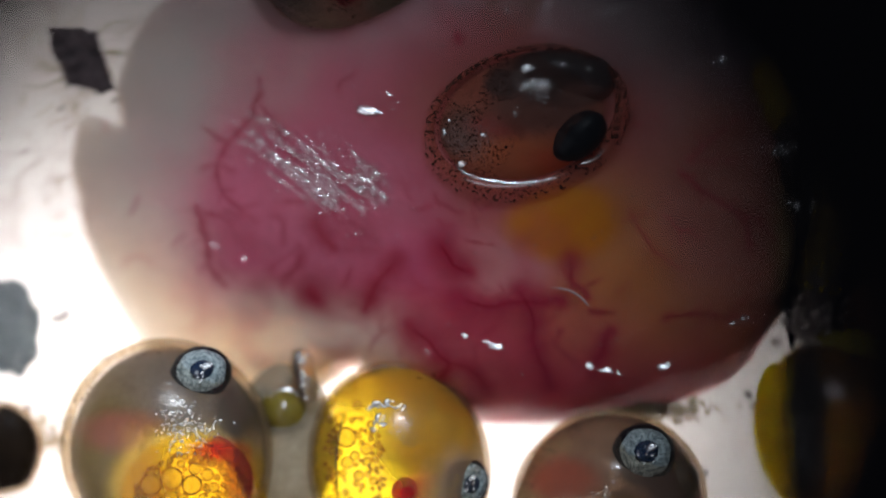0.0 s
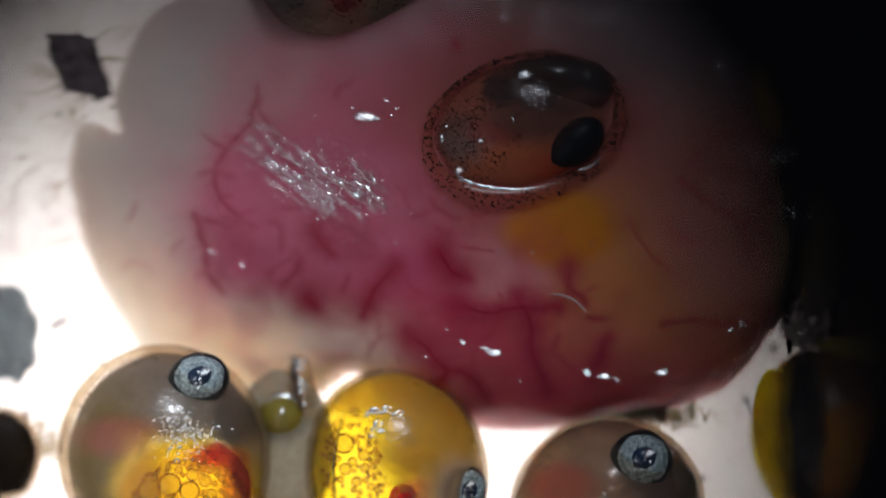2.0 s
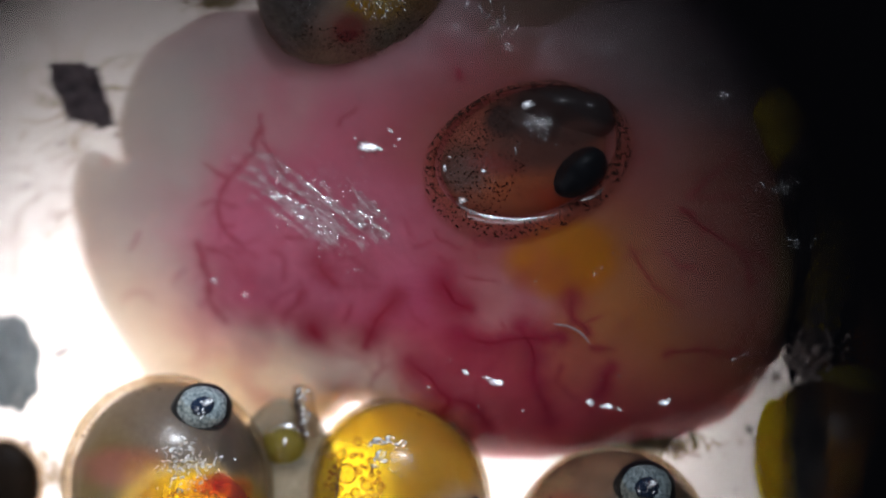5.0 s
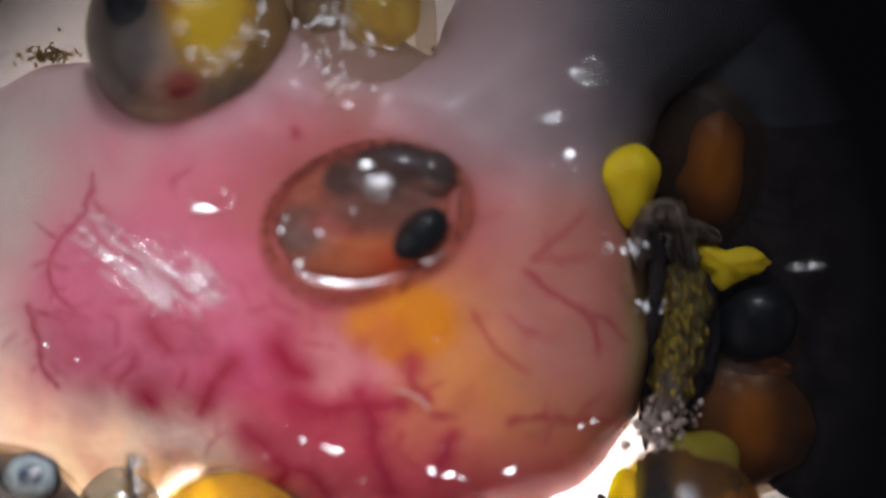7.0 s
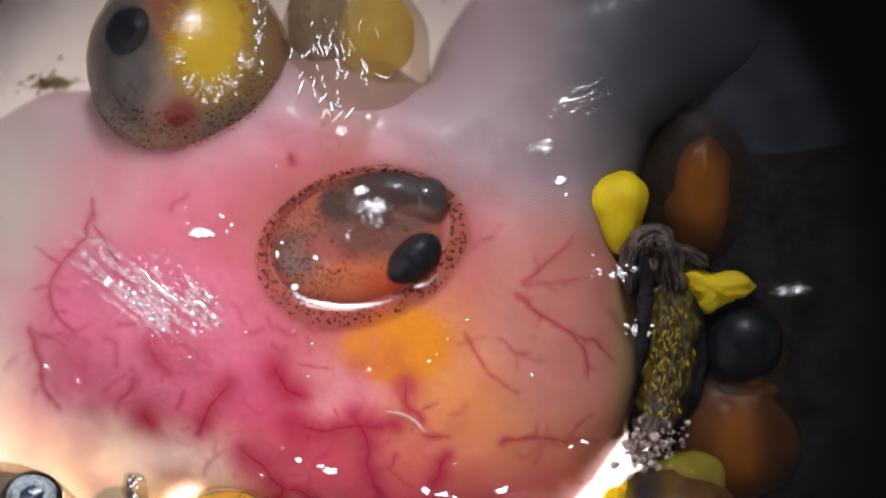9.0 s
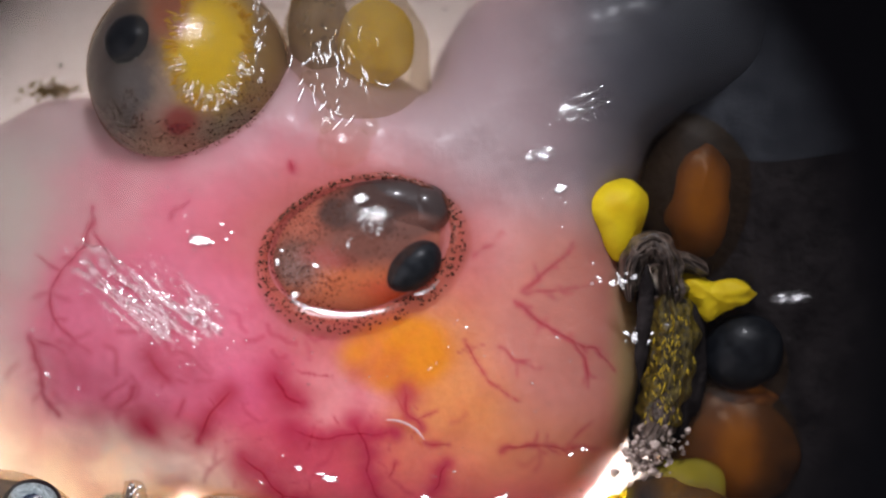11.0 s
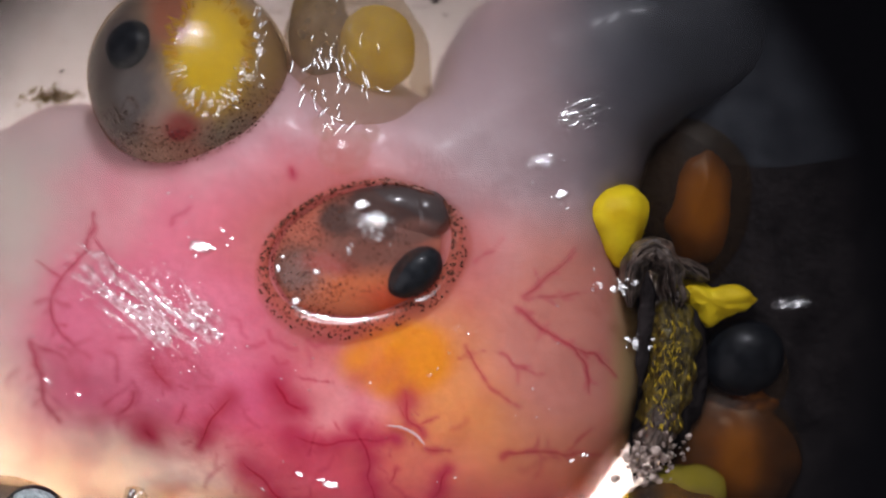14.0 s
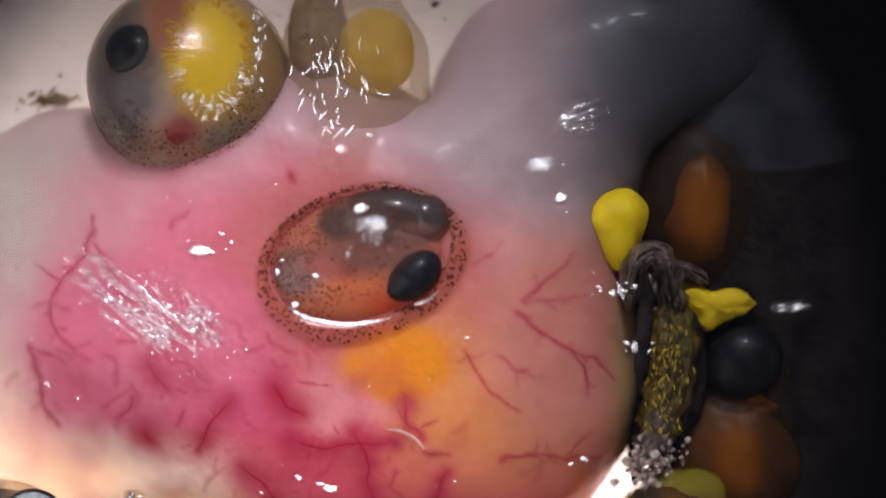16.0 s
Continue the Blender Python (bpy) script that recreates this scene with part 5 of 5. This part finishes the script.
def mucus_patch(u, v, la, lb, turn, seed, count, fold_long, label):
    """A crumpled film of wet mucus: small facets, most of them leaning back towards the bar lamp, that flow together."""
    t = thing("mucus_film", u, v, 0, label, "mucus")
    c, s = math.cos(radians(turn)), math.sin(radians(turn))
    r = random.Random(seed)
    cells = []
    for n in range(count):
        a, b = r.uniform(-1, 1) * la, r.uniform(-1, 1) * lb
        x, y = a * c - b * s, a * s + b * c
        cells.append((a, b, y, x, skin_height(u + x, v + y), math.tan(radians(r.gauss(24.8, 1.7))), r.gauss(-0.06 if u < 600 else -0.01, 0.03)))
    cells = np.array(cells)
    k = U / MM
    step = 2.2
    bm = bmesh.new()
    got, thin = {}, {}
    for j in range(int(2 * lb / step) + 1):
        for i in range(int(2 * la / step) + 1):
            a, b = -la + i * step, -lb + j * step
            q = math.hypot(a / la, b / lb) + 0.55 * noise.noise(Vector((a / 30, b / 16, seed)))
            if q > 1:
                continue
            x, y = a * c - b * s, a * s + b * c
            wa, wb = a + 5 * noise.noise(Vector((a / 9, b / 9, 3))), b + 3 * noise.noise(Vector((a / 9, b / 9, 8)))
            d = ((cells[:, 0] - wa) / fold_long) ** 2 + ((cells[:, 1] - wb) / (fold_long * 0.36)) ** 2
            w = np.exp(-6.0 * (d - d.min()))
            z = float((w * (cells[:, 4] + k * (cells[:, 5] * (y - cells[:, 2]) + cells[:, 6] * (x - cells[:, 3])))).sum() / w.sum())
            streak = 0.9 + 4.0 * noise.noise(Vector((a / 85, b / 13, seed + 4)))
            fade = min(1.0, 3.0 * (1 - q)) * min(1.0, max(0.0, streak))
            ground = skin_height(u + x, v + y)
            got[j, i] = bm.verts.new((*mm(x, y), ground + 0.005 + (z - ground + 0.012) * fade))
            thin[got[j, i]] = fade * min(1.0, 0.25 + 1.2 * max(0.0, streak - 0.2))
    for j, i in list(got):
        q = [(j, i), (j + 1, i), (j + 1, i + 1), (j, i + 1)]
        if all(k in got for k in q):
            bm.faces.new([got[k] for k in q])
    bmesh.ops.delete(bm, geom=[w for w in bm.verts if not w.link_faces], context="VERTS")
    cover = [thin[w] for w in bm.verts]
    sheet = part("sheet", bm, MUCUS_SHEET, t)
    sheet.data.attributes.new("cover", "FLOAT", "POINT").data.foreach_set("value", cover)
    places = []
    while len(places) < count // 2:
        a, b = r.gauss(0, 0.42) * la, r.gauss(0, 0.45) * lb
        x, y = a * c - b * s, a * s + b * c
        places.append((x, y, skin_height(u + x, v + y) + 0.005))
    glints(t, "fine_fold", places, fold_long * 0.25, 1.6, seed + 1, MUCUS, -turn, 30, 8)
    return t


def build_oil_drop():
    t = thing("oil_drop", 206, 950, 0, "round olive yellow oil drop between eggs", "oil drop")
    bm = bmesh.new()
    ball(bm, (0, 0, 0.72), (0.25, 0.25, 0.36), 0, 0.03, 0.6, 2)
    part("drop", bm, GREEN_OIL, t)
    bm = bmesh.new()
    ball(bm, (0, 0, 0.72), (0.30, 0.29, 0.42), 0, 0.03, 0.6, 2)
    part("skin", bm, MEMBRANE, t, "clear pale skin")
    # curved leaning band standing for the lamp's reflection on the drop
    bm = bmesh.new()
    ribbon(bm, [(*mm(*p), 1.02) for p in glide([(-30, -26), (-12, -38), (12, -40), (30, -28)], 6)], taper(19, 0.035, 0.03), 0.45, 0.25)
    part("lamp_arc", bm, WET_SMOOTH, t, "tilted wet band that glints")
    # second, smaller highlight of the drop, added as a tilted piece
    bm = bmesh.new()
    tilted(bm, (*mm(2, -12), 1.12), 0.03, 0.05, 0, 0.15)
    part("glint_piece", bm, WET_SMOOTH, t)
    return t


def build_clear_tube():
    t = thing("clear_tube", 248, 880, 0, "clear wet tube end with dark lining beside the yellow egg", "tissue")
    line = [(*mm(*p), z) for *p, z in [(q[0], q[1], q[2]) for q in glide([(-4, -42, 1.0), (-10, -20, 1.02), (-4, 10, 0.98), (2, 45, 0.9)], 8)]]
    bm = bmesh.new()
    tube(bm, line, [0.12 * min(1, 0.45 + i / 6) * (1 + 0.3 * noise.noise(Vector((i * 0.25, 5, 5)))) for i in range(len(line))], 0.9, 14)
    part("wall", bm, MEMBRANE_BROWN, t, "clear pale wall")
    bm = bmesh.new()
    tube(bm, [(x - 0.05, y - 0.02, z - 0.02) for x, y, z in line], [0.034 * (1 + 0.5 * noise.noise(Vector((i * 0.4, 2, 2)))) for i in range(len(line))], 0.9, 10)
    part("lining", bm, BODY_GREY, t, "dark lining")
    # glints along the tube, added as tilted grains
    r = random.Random(6)
    bm = bmesh.new()
    for n in range(22):
        p = line[r.randrange(len(line))]
        tilted(bm, (p[0] + r.gauss(0, 0.03), p[1] + r.gauss(0, 0.02), p[2] + 0.11), r.uniform(0.01, 0.03), r.uniform(0.01, 0.02), r.uniform(0, 180), 0.2, 24, n, 12, 8)
    part("glint_grains", bm, SHINE, t, kind="stuff")
    return t


# ---- the place ----
build_stage()
field_stop = ring_stop("field_stop", "black ring bounding the microscope's round field", 2.85, 5.0, 0.15, "ring")
eyepiece_stop = ring_stop("eyepiece_stop", "black ring of the eyepiece in front of the lens", 1.92, 4.6, 0.8, "ring")
ovary = build_ovary()
for points, w0, w1 in VESSELS:
    vessel(ovary, points, w0, w1)
sparkle(ovary)
build_embedded_embryo()
build_top_egg()
build_small_egg()
build_left_egg()
build_middle_egg()
build_front_egg()
build_right_front_egg()
# brown and black tones of these eggs carry the shade of this side
dark_egg(1235, 330, 120, 165, -8, "dull brown egg with orange yolk, darkened in colour as if in shade", (5, 15), (72, 118))
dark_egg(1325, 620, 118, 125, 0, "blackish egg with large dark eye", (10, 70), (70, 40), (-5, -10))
dark_egg(1296, 782, 140, 135, 0, "dull orange brown egg, darkened in colour as if in shade", (6, 0), (122, 116))
# mass added to cover the bright stage, its colour carrying shade and haze
lump("dark_mass", 1430, 50, 0.25, (1.66, 1.8, 0.62), 0, BLUISH_SHADE, "bluish black filler mass with shade and haze in its colour", "tissue", 0.03, 0.6, 18, "mass")
lump("yolk_clot", 1090, 372, 0.95, (0.30, 0.40, 0.34), 8, YOLK_CLOT, "bright yellow clot of yolk beside the ovary", "yolk", 0.06, 0.5, 3, "clot", wedge=0.28, corners=0.07)
lump("yolk_clot", 1258, 512, 0.80, (0.37, 0.19, 0.20), -7, YOLK_CLOT, "yellow three-cornered sliver of yolk between dark eggs", "yolk", 0.16, 0.35, 5, "clot", wedge=0.1, corners=0.24)
lump("yolk_clot", 1212, 860, 0.75, (0.42, 0.34, 0.5), 0, GREEN_OIL, "tan translucent clot of yolk", "yolk", 0.12, 0.6, 8, "clot")
# broad filler under the eggs, painted as dark as the shade there
lump("dark_mass", 1450, 430, 0.25, (1.60, 2.75, 0.50), 3, DARK_TISSUE_SHADE, "near-black filler mass with deep shade put into its colour", "tissue", 0.10, 0.5, 12, "mass")
lump("dark_mass", 1205, 610, 0.5, (0.30, 0.95, 0.50), -3, DARK_TISSUE_SHADE, "dark brown tissue along the crusted cord", "tissue", 0.2, 0.4, 15, "mass")
# strip added to hide the bright stage beside the cord
lump("dark_mass", 1134, 650, 0.3, (0.10, 0.95, 0.34), -2, DARK_TISSUE_SHADE, "thin dark filler between ovary and crusted cord", "tissue", 0.2, 0.4, 21, "mass")
build_strand()
build_crumbs()
build_oil_drop()
lump("pale_sac", 205, 1010, 0.5, (0.52, 0.78, 0.52), 0, SAC_GREY, "pale translucent sac between eggs", "tissue", 0.08, 0.6, 4, "sac")
build_clear_tube()
lump("grey_bit", -290, 800, 0.3, (0.27, 0.46, 0.25), 5, GREY_CLEAR, "blue grey translucent bit of tissue on the stage", "tissue", 0.25, 0.5, 7, "tissue")
dark_egg(-305, 1020, 75, 85, 0, "dark round egg on the stage", (0, 10), None)
build_flake()
fuzz(872, 946, 0.45, 48, 10, 480, 31, "brown fuzzy debris at the ovary's lower edge", 11)
fuzz(78, 142, 0.25, 24, 7, 130, 32, "dark fuzzy debris at the ovary's back edge", 8)
fuzz(-215, 990, 0.3, 22, 22, 60, 33, "grey brown debris on the stage", 26)
# where highlights sit on the skin, each given a tilted swelling
for u, v, ru, rv, turn in [(358, 412, 26, 13, -10), (396, 384, 6, 2.5, -25), (412, 398, 4, 2, -30), (404, 410, 3, 2, -20), (336, 396, 4, 2, -10), (584, 830, 20, 8, -8), (531, 812, 7, 5, -30), (752, 864, 14, 8, -20), (782, 872, 18, 6, -12),
                           (888, 866, 16, 9, 10), (990, 320, 16, 9, 10), (1030, 780, 6, 5, 0), (1008, 790, 5, 4, 0), (505, 908, 7, 9, 60),
                           (80, 650, 8, 4, -40), (1028, 855, 8, 5, 0)]:
    glint_on_skin(u, v, ru, rv, turn)
mucus_patch(240, 515, 155, 52, 37, 41, 420, 12, "shiny wrinkled film of mucus on pink tissue")
mucus_patch(335, 520, 95, 36, 45, 42, 200, 10, "thin shiny film of mucus on pink tissue")
mucus_patch(1028, 178, 62, 30, -25, 43, 60, 15, "shiny wrinkled film of mucus on grey tissue")
mucus_patch(962, 262, 40, 16, -15, 44, 24, 13, "small shiny film of mucus on grey tissue")


def build_far_glint():
    # a highlight on the dark tissue, put in as one tilted piece
    t = thing("wet_glint", 1400, 513, 0.9, "long tilted wet piece added for a glint on dark tissue", "water drop")
    bm = bmesh.new()
    tilted(bm, (0, 0, 0), 0.19, 0.075, 6, 0.14, 24, 3, 28, 18)
    part("drop", bm, WET, t)


def build_sliver():
    t = thing("white_fibre", 720, 740, skin_height(720, 740), "thin curved white fibre on pink tissue", "fibre")
    bm = bmesh.new()
    pts = [(-38, -14), (-10, -10), (14, 2), (32, 22)]
    line = [(*mm(*p), 0.04) for p in glide(pts, 8)]
    tube(bm, line, taper(len(line), 0.009, 0.013), 0.7)
    part("fibre", bm, WHITE_FIBRE, t)


def build_dust():
    t = thing("dust", 500, 640, 0, "dark dust specks and fine scratches on the stage", "dust", kind="stuff")
    r = random.Random(77)
    bm = bmesh.new()
    for n in range(240):
        x, y = r.uniform(-900, 900), r.uniform(-700, 500)
        s = 0.008 + 0.03 * r.random() ** 3
        ball(bm, (*mm(x, y), s * 0.5), (s * r.uniform(0.8, 2), s, s * 0.6), r.uniform(0, 180), 0.4, 0.4, n, 8, 5)
    part("specks", bm, FLAKE, t, kind="stuff", flip=False)
    bm = bmesh.new()
    for n in range(150):
        x, y = r.uniform(-800, -560), r.uniform(-380, 260)
        a, long = math.radians(r.choice((-32, -28, 78)) + r.gauss(0, 9)), r.uniform(14, 60)
        pts = glide([(*mm(x + k * long * math.cos(a), y + k * long * math.sin(a) + r.gauss(0, 1.5)), 0.004) for k in (0, 0.33, 0.66, 1)], 3)
        tube(bm, pts, taper(len(pts), r.uniform(0.004, 0.011), 0.003), 0.5, 5)
    part("scratches", bm, FUZZ, t, "fine grey scratches", kind="stuff", flip=False)


build_sliver()
build_far_glint()
build_dust()


def motions():
    """The field stop keeps over the field with the eye; the eyepiece slips a little aside now and then."""
    shift = [(0.0, -68, 30), (1.0, -66, 32), (1.6, -68, 42), (2.2, -74, 42), (2.8, -94, 40), (3.2, -88, 36), (3.7, -66, 30), (5.8, -70, 30), (6.3, -76, 34), (6.6, -64, 34), (6.8, -26, 0), (7.1, 4, -40), (8.0, 12, -40), (8.5, 40, -40), (9.0, 16, -40), (9.2, 16, -40), (11.3, 54, -44), (13.4, 46, -44), (14.3, 4, -40), (16.0, 4, -40)]
    times = [s[0] for s in shift]
    near, far = [], []
    for t, u, v, lift in PATH:
        du, dv = np.interp(t, times, [s[1] for s in shift]), np.interp(t, times, [s[2] for s in shift])
        near.append((t, over(u - 113 + du, v + 142 + dv, 36.5 + lift)))
        far.append((t, over(u - 82, v + 82, 20.0 + lift)))
    walk(eyepiece_stop, near)
    walk(field_stop, far)


motions()
